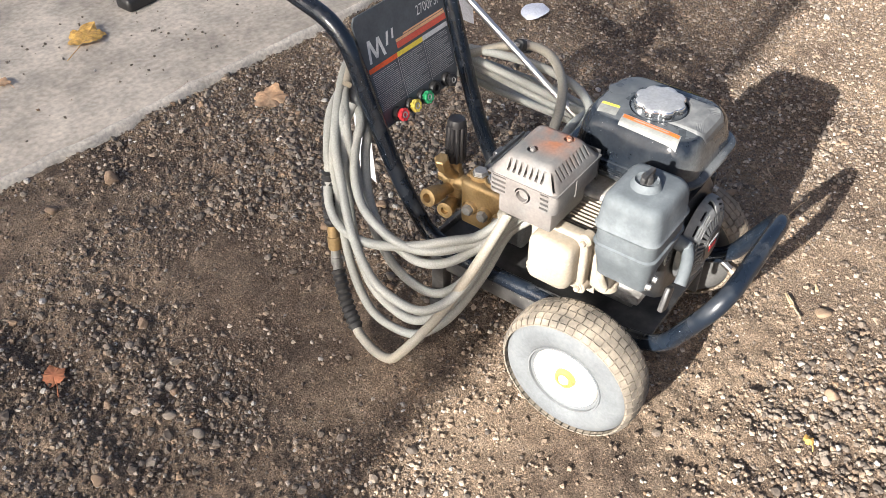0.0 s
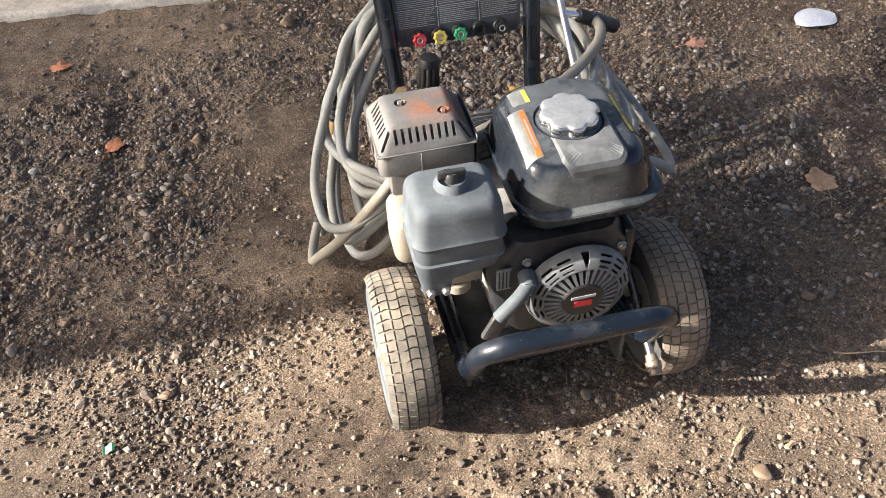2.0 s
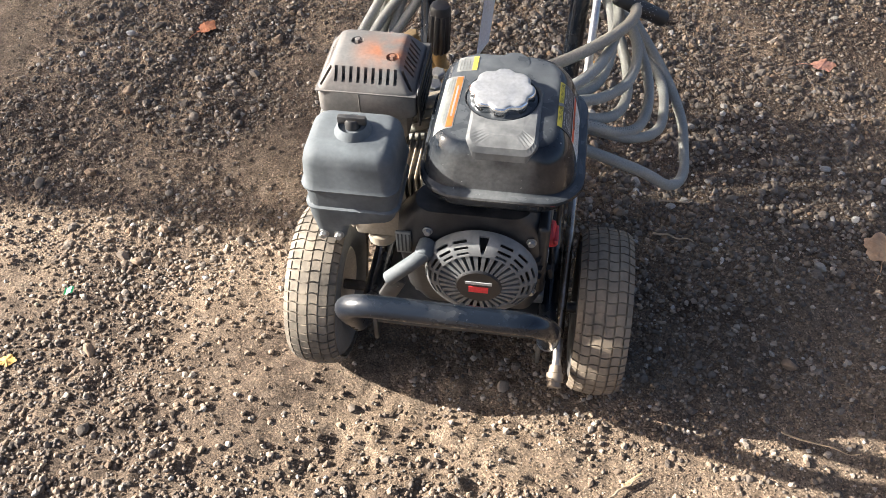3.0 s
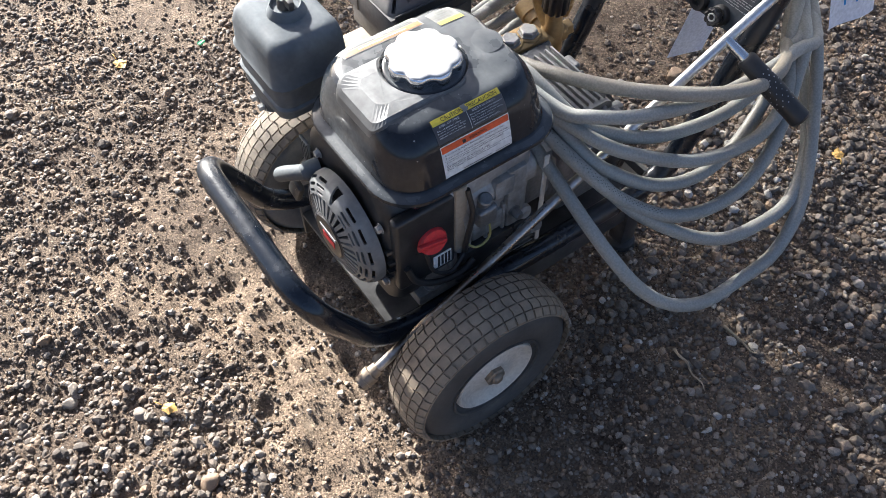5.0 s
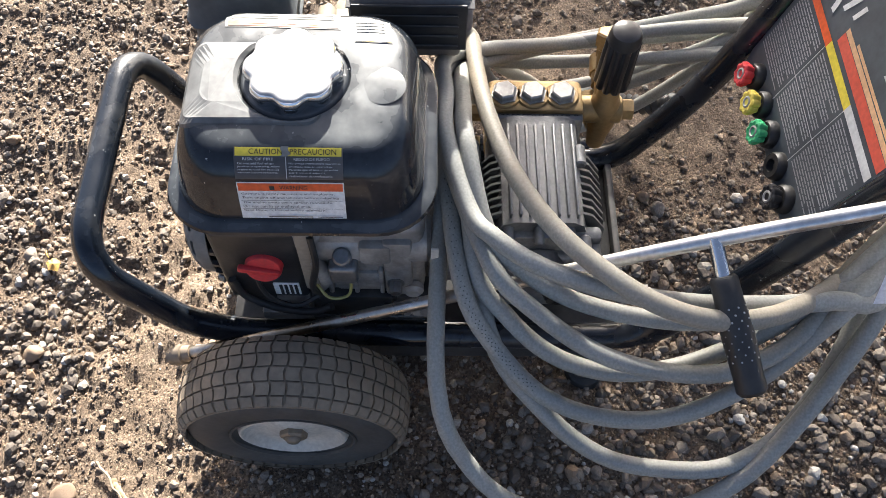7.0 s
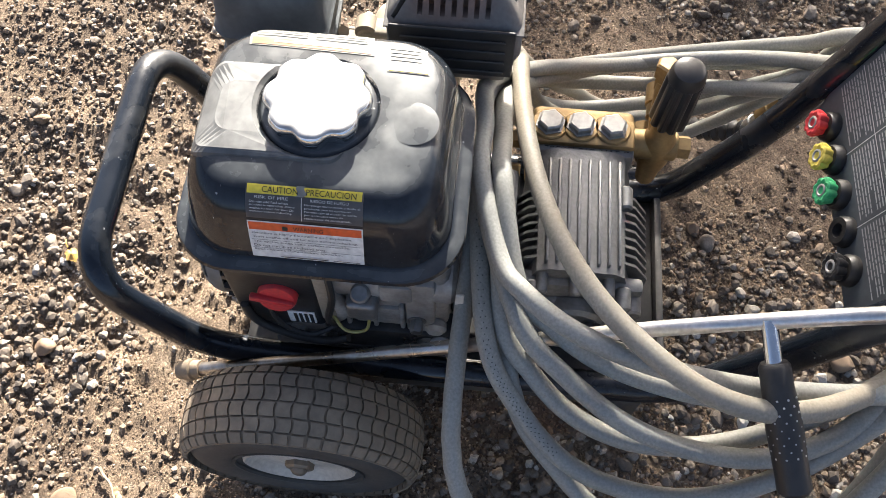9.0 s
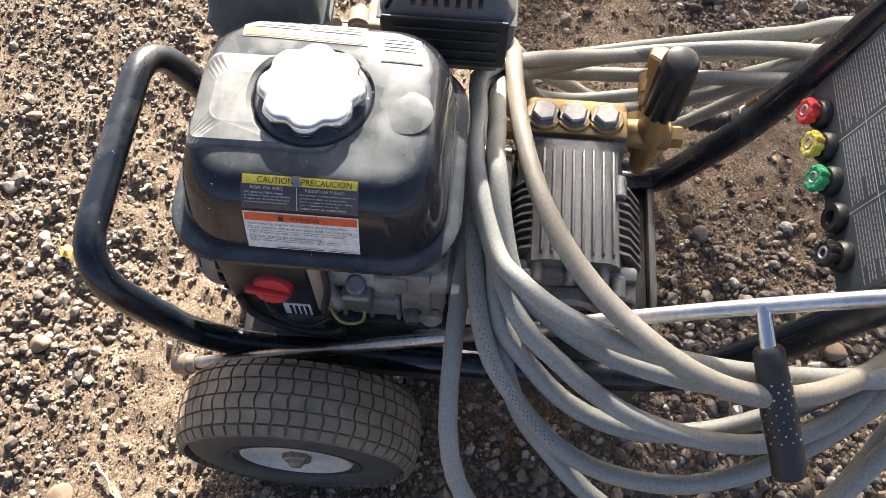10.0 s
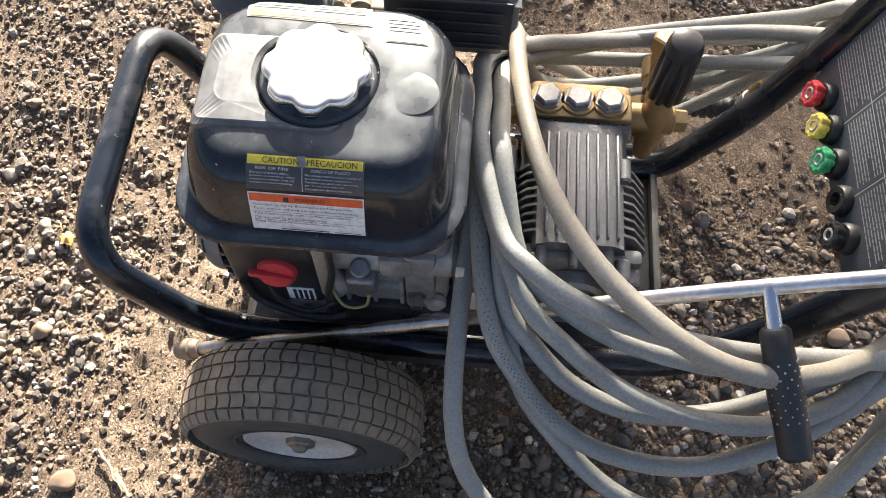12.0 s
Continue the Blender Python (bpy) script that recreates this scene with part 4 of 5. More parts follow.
sticker = part("sticker", bm, M_lab_faded, shroud, "scuffed silver sticker with dark bars")
bm = bmesh.new()
for k in range(4):
    rbox(bm, (-0.0755 + 0.005 * k, -0.0702, 0.289), (-0.0735 + 0.005 * k, -0.0696, 0.321), 0)
part("sticker_bar", bm, M_print_black, shroud)
bm = bmesh.new()
rbox(bm, (-0.092, -0.090, 0.205), (-0.068, -0.080, 0.250), 0.004, 2, Matrix.Translation((-0.083, -0.085, 0.238)) @ Matrix.Rotation(radians(25), 4, "Y") @ Matrix.Translation((0.083, 0.085, -0.238)))
part("side_plate", bm, M_frame, washer, "dusty black side plate")
for p in ((0.098, -0.065, 0.325), (-0.036, -0.065, 0.328), (0.103, -0.066, 0.228)):
    part("shroud_bolt", hexbolt(bmesh.new(), p, (0, -1, 0), 0.005, 0.005), M_steel, shroud)

# engine switch and small electrics
part("switch_box", rbox(bmesh.new(), (0.104, -0.060, 0.215), (0.1205, 0.022, 0.345), 0.006, 3), M_shroud, washer, "black plastic switch box")
bm = turned(bmesh.new(), (0.119, -0.014, 0.289), (1, 0, 0.25), [(0, 0.0185), (0.008, 0.0180), (0.010, 0.0165)], 32)
rbox(bm, (0.126, -0.038, -0.004), (0.1325, 0.002, 0.004), 0.002, 2, Matrix.Translation((0, -0.014, 0.291)) @ Matrix.Rotation(radians(-14), 4, "X") @ Matrix.Translation((0, 0.014, 0)))
part("engine_switch", bm, M_red, washer, "bright red rotary engine switch")
part("switch_sticker", rbox(bmesh.new(), (0.1205, -0.012, 0.226), (0.1222, 0.014, 0.250), 0.0004, 1), M_lab_white, washer, "small white sticker with bars")
bm = bmesh.new()
for k in range(4):
    rbox(bm, (0.1215, -0.006 + 0.005 * k, 0.228), (0.1228, -0.003 + 0.005 * k, 0.248), 0)
part("switch_sticker_bar", bm, M_print_black, washer)
bm = rbox(bmesh.new(), (0.112, 0.048, 0.268), (0.132, 0.076, 0.298), 0.005, 3)
rod(bm, (0.116, 0.062, 0.294), (0.124, 0.062, 0.312), 0.009, 18, edge=0.002)
part("oil_alert_unit", bm, M_pump, washer, "grey oil alert unit with a tab")
part("wire", tube(bmesh.new(), smooth_path([(0.120, 0.030, 0.252), (0.131, 0.044, 0.238), (0.131, 0.064, 0.244), (0.124, 0.068, 0.270)], 6), 0.0016, 8), M_wire, washer, "yellow wire loop")
part("wire", tube(bmesh.new(), smooth_path([(0.122, 0.036, 0.345), (0.130, 0.038, 0.308), (0.130, 0.030, 0.260), (0.122, 0.034, 0.228)], 6), 0.0035, 8), M_grip, washer, "black sheathed wire")
part("wire", tube(bmesh.new(), smooth_path([(0.124, -0.026, 0.285), (0.130, -0.018, 0.240), (0.130, 0.008, 0.216), (0.122, 0.034, 0.226)], 6), 0.0026, 8), M_grip, washer, "black wire")
bm = hexbolt(bmesh.new(), (0.112, 0.112, 0.180), (0, 0, 1), 0.008, 0.009)
part("mount_bolt", bm, M_steel, washer)
part("mount_bolt", hexbolt(bmesh.new(), (0.112, -0.010, 0.180), (0, 0, 1), 0.008, 0.009), M_steel, washer)
bm = turned(bmesh.new(), (0.118, 0.134, 0.205), (1, 0, 0.5), [(0, 0.012), (0.012, 0.012), (0.014, 0.010)], 20)
part("oil_plug", bm, M_pump, washer, "grey oil filler plug")

part("strap", rbox(bmesh.new(), (0.1235, 0.146, 0.165), (0.1265, 0.1535, 0.330), 0.001, 1), M_rim, washer, "cream metal strap")
part("case_bolt", hexbolt(bmesh.new(), (0.1185, 0.111, 0.248), (1, 0, 0), 0.0065, 0.012), M_pump, washer, "dark hex case bolt")
bm = bmesh.new()
rod(bm, (0.110, 0.128, 0.232), (0.124, 0.128, 0.232), 0.011, 20, edge=0.004)
rbox(bm, (0.108, 0.078, 0.290), (0.1215, 0.108, 0.322), 0.004, 2)
rbox(bm, (0.108, 0.050, 0.225), (0.1165, 0.098, 0.262), 0.004, 2)
rod(bm, (0.104, 0.026, 0.332), (0.119, 0.026, 0.332), 0.017, 20, edge=0.004)
tube(bm, smooth_path([(0.112, 0.026, 0.318), (0.116, 0.036, 0.285), (0.115, 0.040, 0.250), (0.112, 0.030, 0.225)], 5), 0.008, 10)
part("case_boss", bm, M_alu, washer, "cast aluminium bosses and ribs of the crankcase")

bm = rbox(bmesh.new(), (0.096, 0.030, 0.176), (0.1235, 0.147, 0.222), 0.005, 2)
rbox(bm, (0.118, 0.020, 0.170), (0.1255, 0.150, 0.180), 0.002, 1)
part("base_casting", bm, M_shroud, washer, "dark painted engine base casting")
part("rubber_mount", turned(bmesh.new(), (0.1230, 0.122, 0.206), (1, 0, 0.25), [(0, 0.0115), (0.004, 0.0115), (0.0055, 0.0085), (0.0058, 0.006)], 22), M_grip, washer, "black rubber mount washer")
part("mount_bolt", hexbolt(bmesh.new(), (0.1270, 0.122, 0.2075), (1, 0, 0.25), 0.0052, 0.0085, False), M_steel, washer)
part("drain_knob", turned(bmesh.new(), (0.1230, 0.142, 0.204), (1, 0, 0.3), [(0, 0.0085), (0.008, 0.0085), (0.011, 0.006)], 18), M_pump, washer, "dull grey drain knob")
bm = rbox(bmesh.new(), (0.108, 0.020, 0.236), (0.1225, 0.037, 0.352), 0.004, 2)
part("bracket", bm, M_tanmetal, washer, "dusty cast bracket beside the switch")
part("cable", tube(bmesh.new(), smooth_path([(0.123, -0.050, 0.262), (0.1275, -0.040, 0.232), (0.129, -0.010, 0.207), (0.129, 0.024, 0.199), (0.128, 0.044, 0.210)], 6), 0.0042, 10), M_grip, washer, "thick black cable along the shroud")

# fuel tank
INSET = [(0.000, 0.412), (0.003, 0.425), (0.0065, 0.438), (0.0110, 0.451), (0.0165, 0.4605), (0.0230, 0.4672), (0.0290, 0.4708), (0.036, 0.4728), (0.050, 0.4742), (0.070, 0.4752)]
curve = smooth_path([(a, 0, z) for a, z in INSET], 3)
TX0, TX1, TY0, TY1 = -0.0445, 0.1435, -0.066, 0.1395
FX = 0.70                         # the far side stands steeper


def tank_ring(z, out, r):
    return (z, TX0 - min(out, 0.004), TX1 + out, TY0 - out, TY1 + out, r)


secs = [tank_ring(0.360, -0.030, 0.025), tank_ring(0.366, -0.014, 0.032), tank_ring(0.378, -0.006, 0.036), tank_ring(0.4005, -0.004, 0.038), tank_ring(0.4012, 0.006, 0.046), tank_ring(0.4022, 0.0100, 0.049), tank_ring(0.4050, 0.0118, 0.050),
        tank_ring(0.4078, 0.0108, 0.050), tank_ring(0.4092, 0.0080, 0.048), tank_ring(0.4100, 0.0040, 0.045), tank_ring(0.4112, 0.0012, 0.043)]
secs += [(p.z, TX0 + p.x * FX, TX1 - p.x, TY0 + p.x * 0.55, TY1 - p.x * 0.55, min(0.042 - 0.1 * p.x, 0.48 * (TX1 - TX0 - p.x * (1 + FX)))) for p in curve]
CAP = Vector((0.045, 0.034, 0))


def well():
    return turned(bmesh.new(), (CAP.x, CAP.y, 0.4680), (0, 0, 1), [(0, 0.0405), (0.0020, 0.0420), (0.0042, 0.0436), (0.0062, 0.0452), (0.0080, 0.0470), (0.0100, 0.0490), (0.040, 0.0560)], 64)


tank = carve("fuel_tank", loft(bmesh.new(), secs, 8), well(), M_tank, washer, "glossy black dusty steel fuel tank")
bm = loft(bmesh.new(), [(0.455, 0.006, 0.098, -0.0605, 0.060, 0.014), (0.4700, 0.008, 0.096, -0.0590, 0.060, 0.014), (0.4745, 0.0105, 0.0935, -0.0570, 0.058, 0.013), (0.4762, 0.014, 0.090, -0.0530, 0.055, 0.012), (0.4766, 0.030, 0.075, -0.040, 0.040, 0.012)], 5)
for v in bm.verts:
    v.co.z += 0.0020 - 700.0 * max(0.0, -v.co.y - 0.030) ** 3
ridge = carve("raised_panel", bm, well(), M_tank_dust, tank, "dusty raised panel pressed into the tank top")
for p in ridge.data.polygons:
    p.use_smooth = False
part("neck", turned(bmesh.new(), (CAP.x, CAP.y, 0.4640), (0, 0, 1), [(0, 0.0400), (0.004, 0.0448), (0.0080, 0.0450), (0.0098, 0.0432), (0.0102, 0.0400), (0.0102, 0.0340)], 48), M_tank, tank)
bm = turned(bmesh.new(), (CAP.x, CAP.y, 0.4640), (0, 0, 1), [(0, 0.0380), (0.001, 0.0395), (0.009, 0.0402), (0.0165, 0.0402)], 160, 8, 0.0065)
cap = part("fuel_cap", bm, M_chrome, tank, "chromed steel fuel cap with scalloped rim")
bm = turned(bmesh.new(), (CAP.x, CAP.y, 0.4802), (0, 0, 1), [(0, 0.0400), (0.003, 0.0408), (0.0062, 0.0402), (0.0076, 0.0390)], 128, 8, 0.0046)
part("cap_rim", bm, M_chrome, cap)
bm = turned(bmesh.new(), (CAP.x, CAP.y, 0.4874), (0, 0, 1), [(0, 0.0391), (0.0012, 0.0378), (0.0018, 0.0355), (0.0021, 0.030), (0.0023, 0.012)], 128, 8, 0.0040)
part("cap_top", bm, M_cap, cap, "dusty chromed cap top")
part("dimple", turned(bmesh.new(), (0.054, 0.106, 0.4738), (0, 0, 1), [(0, 0.0184), (0.0010, 0.0190), (0.0015, 0.014), (0.0017, 0.006)], 32), M_tank, tank)


def tank_side(u, v, lift=0.0007):
    """A place on the tank's flank: u along y, v the distance up the flank from the seam."""
    v = 0.002 + (v - 0.0135) * 1.055 if v < 0.051 else 0.043 + (v - 0.0525) * 0.825
    acc = 0.0
    for a, b in zip(curve, curve[1:]):
        d = (b - a).length
        if acc + d >= v or b is curve[-1]:
            t = (v - acc) / d
            p = a.lerp(b, t)
            n = Vector((b.z - a.z, 0, b.x - a.x)).normalized()
            return Vector((TX1 - p.x + n.x * lift, u, p.z + n.z * lift))
        acc += d


def flank(lift):
    return lambda u, v: tank_side(u, v, lift)


def flank_part(name, bm, lift, material, label=""):
    return part(name, on_surface(bm, flank(lift)), material, tank, label)


LY0, LY1 = -0.008, 0.077
flank_part("caution_label", sheet(LY0, 0.0525, LY1, 0.0840, 8, 12), 0.0006, M_lab_black, "black and yellow caution label in two languages")
flank_part("caution_header", sheet(LY0 + 0.001, 0.0755, LY1 - 0.001, 0.0835, 8, 6), 0.0009, M_lab_yellow)
flank_part("warning_label", sheet(LY0, 0.0135, LY1, 0.0500, 8, 12), 0.0006, M_lab_white, "white warning label with an orange header")
flank_part("warning_header", sheet(LY0 + 0.001, 0.0420, LY1 - 0.001, 0.0490, 8, 6), 0.0009, M_lab_orange)
flank_part("header_text", merge([fit_text("CAUTION", LY0 + 0.012, 0.0770, 0.026, 0.0050), fit_text("PRECAUCION", LY0 + 0.044, 0.0770, 0.036, 0.0050)]), 0.0017, M_print_black)
flank_part("caution_text", merge([fit_text("RISK OF FIRE", LY0 + 0.007, 0.0715, 0.024, 0.0026), fit_text("RIESGO DE FUEGO", LY0 + 0.047, 0.0715, 0.028, 0.0026)]
                                 + [fit_text(t, LY0 + 0.003, 0.0677 - 0.0030 * k, w, 0.0021) for k, (t, w) in enumerate((("Do not add fuel when", 0.028), ("product is operating. Allow", 0.033), ("engine to cool for two (2)", 0.032), ("minutes before refueling.", 0.031)))]
                                 + [fit_text(t, LY0 + 0.043, 0.0677 - 0.0030 * k, w, 0.0021) for k, (t, w) in enumerate((("No ponga combustible cuando el", 0.040), ("producto este en operacion.", 0.034), ("Permita que el motor se enfrie", 0.038), ("por 2 minutos antes de", 0.028), ("reabastecer de combustible.", 0.034)))]
                                 + [sheet(LY0 + 0.0405, 0.0535, LY0 + 0.0410, 0.0745, 1, 6)]), 0.0016, M_print_white)
flank_part("warning_text", merge([fit_text("WARNING", LY0 + 0.034, 0.0437, 0.022, 0.0036)]
                                 + [fit_text(t, LY0 + 0.003, 0.0383 - 0.0038 * k - (0.001 if k > 1 else 0) - (0.0006 if k > 3 else 0), w, 0.0026) for k, (t, w) in enumerate((
                                     ("Gasoline is highly flammable and explosive.", 0.074), ("Turn engine off and let cool before refueling.", 0.078), ("The engine emits toxic carbon monoxide.", 0.072), ("Do not run in an enclosed area.", 0.054), ("Read Owner's Manual before operation.", 0.066)))]
                                 + [sheet(LY0 + 0.002, 0.0330, LY1 - 0.002, 0.0333, 6, 1), sheet(LY0 + 0.002, 0.0247, LY1 - 0.002, 0.0250, 6, 1), sheet(LY0 + 0.022, 0.0155, LY0 + 0.058, 0.0164, 4, 1), sheet(LY0 + 0.062, 0.0155, LY1 - 0.003, 0.0162, 4, 1)]
                                 + [sheet(LY0 + 0.026, 0.0435, LY0 + 0.030, 0.0470, 1, 1)]), 0.0017, M_print_black)
torn = sheet(LY0 + 0.0372, 0.0752, LY0 + 0.0432, 0.0842, 5, 5)
for v in torn.verts:
    v.co.x += 0.0014 * math.sin(900 * v.co.y) + 0.0006 * math.sin(2300 * v.co.y)
flank_part("torn_patch", torn, 0.0020, M_lab_faded, "torn grey spot in the caution header")


def tank_top(x, y):
    """The height of the tank's upper skin over a place in the plan."""
    lo, hi = 0.0, len(curve) - 1.001
    for _ in range(26):
        t = (lo + hi) / 2
        p = curve[int(t)].lerp(curve[int(t) + 1], t - int(t))
        x0, x1, y0, y1 = TX0 + p.x * FX, TX1 - p.x, TY0 + p.x * 0.55, TY1 - p.x * 0.55
        r = min(0.042 - 0.1 * p.x, 0.48 * (x1 - x0))
        qx = max(abs(x - (x0 + x1) / 2) - ((x1 - x0) / 2 - r), 0.0)
        qy = max(abs(y - (y0 + y1) / 2) - ((y1 - y0) / 2 - r), 0.0)
        lo, hi = (t, hi) if math.hypot(qx, qy) <= r else (lo, t)
    return curve[int(lo)].lerp(curve[int(lo) + 1], lo - int(lo)).z


def top_part(name, corner, along, across, bm, lift, material, label=""):
    """A print on the tank's top: u and v run from 0 to 1 along two edges from a corner of the plan."""
    def place(u, v):
        x, y = corner[0] + along[0] * u + across[0] * v, corner[1] + along[1] * u + across[1] * v
        return Vector((x - 0.4 * lift, y, tank_top(x, y) + lift))
    return part(name, on_surface(bm, place), material, tank, label)


SAFETY = ((-0.031, -0.032), (0.003, 0.098), (0.023, 0.003))
top_part("safety_label", *SAFETY, sheet(0, 0, 1, 1, 12, 12), 0.0005, M_lab_faded, "sun-faded white and orange safety label")
top_part("safety_header", *SAFETY, sheet(0.02, 0.62, 0.98, 0.95, 12, 8), 0.0008, M_lab_rust)
for u, v, wd, h in [(0.05 + 0.48 * j, 0.07 + 0.13 * k, 0.42, 0.06) for k in range(4) for j in range(2)] + [(0.20, 0.74, 0.60, 0.10)]:
    top_part("safety_bar", *SAFETY, sheet(u, v, u + wd, v + h, 6, 2), 0.0010, M_lab_print)
SMALL = ((-0.017, 0.077), (0.000, 0.032), (0.026, 0.004))
top_part("small_label", *SMALL, sheet(0, 0, 1, 1, 6, 8), 0.0005, M_lab_faded, "small faded white label with a yellow end")
top_part("small_header", *SMALL, sheet(0.03, 0.74, 0.97, 0.97, 6, 4), 0.0008, M_lab_yellow)
for k in range(4):
    top_part("small_bar", *SMALL, sheet(0.10, 0.10 + 0.14 * k, 0.85, 0.15 + 0.14 * k, 3, 1), 0.0009, M_lab_print)

# pump
bm = bmesh.new()
rbox(bm, (-0.052, 0.204, 0.150), (0.098, 0.309, 0.262), 0.008, 3)
ring_skin(bm, [[(x, 0.204, 0.255), (x, 0.309, 0.255), (x, 0.296, 0.297), (x, 0.286, 0.303), (x, 0.228, 0.303), (x, 0.216, 0.297)] for x in (-0.050, 0.080)])
rbox(bm, (-0.066, 0.206, 0.170), (-0.048, 0.306, 0.298), 0.006, 2)
rbox(bm, (0.072, 0.196, 0.180), (0.088, 0.316, 0.286), 0.005, 2)
for y in (0.205, 0.308):
    rod(bm, (0.070, y, 0.268), (0.104, y, 0.268), 0.0085, 16, edge=0.002)
rod(bm, (0.086, 0.256, 0.235), (0.106, 0.256, 0.235), 0.032, 30, edge=0.004)
pump = part("pump", bm, M_pump, washer, "grey finned cast pump crankcase")
for k in range(8):
    y = 0.2240 + 0.0094 * k
    part("rib", rbox(bmesh.new(), (-0.036, y - 0.0014, 0.298), (0.074, y + 0.0014, 0.3090), 0.0012, 2), M_pump, pump)
part("cast_lug", rod(bmesh.new(), (-0.012, 0.2965, 0.302), (0.012, 0.2965, 0.302), 0.0062, 14, edge=0.002), M_pump, pump)
for y in (0.216, 0.297):
    part("end_boss", rod(bmesh.new(), (0.084, y, 0.284), (0.106, y, 0.281), 0.0075, 16, edge=0.002), M_pump, pump)
for k in range(9):
    x = -0.006 + 0.0088 * k
    for y0, y1, y2 in ((0.190, 0.206, 0.219), (0.322, 0.307, 0.294)):
        part("fin", plate(bmesh.new(), [(x - 0.0014, y0, 0.200), (x - 0.0014, y0, 0.268), (x - 0.0014, y1, 0.292), (x - 0.0014, y2, 0.298), (x - 0.0014, y2, 0.20)], (1, 0, 0), 0.0028), M_pump, pump)
for y in (0.222, 0.252, 0.283):
    part("boss", rod(bmesh.new(), (0.070, y, 0.292), (0.098, y, 0.288), 0.0055, 14, edge=0.002), M_pump, pump)
bm = rbox(bmesh.new(), (-0.040, 0.140, 0.19), (0.09, 0.198, 0.28), 0.008, 2)
part("coupling_flange", bm, M_pump, washer, "grey pump mounting flange")
bm = bmesh.new()
rbox(bm, (-0.104, 0.205, 0.205), (-0.060, 0.307, 0.300), 0.008, 3)
rbox(bm, (-0.088, 0.207, 0.296), (-0.056, 0.305, 0.3045), 0.003, 2)
for y in (0.222, 0.252, 0.283):
    turned(bm, (-0.076, y, 0.290), (0, 0, 1), [(0, 0.0180), (0.0155, 0.0180), (0.0170, 0.0168)], 32)
    turned(bm, (-0.095, y, 0.250), (-1, 0, 0), [(0, 0.0140), (0.014, 0.0135), (0.016, 0.012)], 28)
manifold = part("pump_manifold", bm, M_brass, washer, "weathered brass pump manifold")
for y in (0.222, 0.252, 0.283):
    part("valve_cap", turned(bmesh.new(), (-0.076, y, 0.3068), (0, 0, 1), [(0, 0.0150), (0.0012, 0.0150), (0.0012, 0.0128), (0.0065, 0.0128), (0.0080, 0.0108)], 6), M_steel, manifold, "steel hex valve cap")
    part("valve_cap", turned(bmesh.new(), (-0.110, y, 0.250), (-1, 0, 0), [(0, 0.0105), (0.008, 0.0105), (0.010, 0.009)], 6), M_steel, manifold, "steel hex valve cap")
bm = merge([fit_text("8 0415 210728205", 0, 0, 0.082, 0.0055)])
for v in bm.verts:
    v.co = Vector((-0.0535 + 0.0 * v.co.x, 0.300 - v.co.x, 0.2945 + 0 * v.co.y)) + Vector((v.co.y * -0.2, 0, v.co.y * 0.9))
part("stamping", bm, M_dark, manifold)
UN = Vector((-0.082, 0.333, 0.0))
bm = bmesh.new()
rod(bm, (UN.x, 0.300, 0.275), (UN.x, 0.352, 0.275), 0.015, 24, edge=0.002)
turned(bm, (UN.x, UN.y, 0.215), (0, 0, 1), [(0, 0.010), (0.02, 0.012), (0.04, 0.016), (0.075, 0.016), (0.080, 0.0125), (0.115, 0.0115)], 24)
turned(bm, (UN.x, 0.352, 0.275), (0, 1, 0), [(0, 0.012), (0.012, 0.012)], 6)
tube(bm, smooth_path([(UN.x - 0.004, 0.330, 0.29), (UN.x - 0.022, 0.330, 0.305), (UN.x - 0.036, 0.330, 0.330)], 5), 0.010, 14)
turned(bm, (UN.x - 0.036, 0.330, 0.322), (-0.3, 0, 1), [(0, 0.0115), (0.012, 0.0115), (0.013, 0.0135), (0.026, 0.0135), (0.028, 0.011)], 6)
unloader = part("unloader_valve", bm, M_brass, washer, "brass unloader valve")
part("adjuster_knob", turned(bmesh.new(), (UN.x, UN.y, 0.318), (0.06, 0, 1), [(0, 0.016), (0.004, 0.0190), (0.070, 0.0175), (0.0705, 0.0170)], 100, 10, 0.0030), M_black, unloader, "fluted black pressure adjuster knob")
part("knob_cap", turned(bmesh.new(), Vector((UN.x, UN.y, 0.318)) + Vector((0.06, 0, 1)).normalized() * 0.070, (0.06, 0, 1), [(0, 0.0168), (0.008, 0.0162), (0.013, 0.0140), (0.0155, 0.009)], 32), M_black, unloader)
bm = bmesh.new()
turned(bm, (-0.090, 0.336, 0.262), (-1, 0.06, 0.22), [(0, 0.011), (0.030, 0.011), (0.031, 0.0145), (0.044, 0.0145), (0.045, 0.0165), (0.066, 0.0165), (0.067, 0.014), (0.067, 0.0085), (0.052, 0.008)], 24)
turned(bm, (-0.092, 0.330, 0.235), (-1, -0.2, 0.1), [(0, 0.011), (0.016, 0.011), (0.017, 0.0150), (0.037, 0.0150), (0.038, 0.012), (0.038, 0.007), (0.03, 0.007)], 24)
part("water_fitting", bm, M_brass, washer, "tarnished brass water inlet fittings")
bm = bmesh.new()
rod(bm, (-0.085, 0.206, 0.262), (-0.085, 0.186, 0.262), 0.010, 6)
rod(bm, (-0.050, 0.198, 0.250), (-0.050, 0.176, 0.250), 0.012, 6)
part("side_fitting", bm, M_brass, washer, "brass side plug")
part("drain_tap", turned(bmesh.new(), (0.104, 0.272, 0.240), (1, 0, 0), [(0, 0.012), (0.02, 0.014), (0.03, 0.010)], 18), M_black, washer)


# information panel between the handle tubes
def on_panel(u, v, lift=0.0):
    """u across, v the height above the ground; the panel leans back."""
    return Vector((u, 0.501 + 0.28 * (v - 0.441) - lift, v + 0.28 * lift))


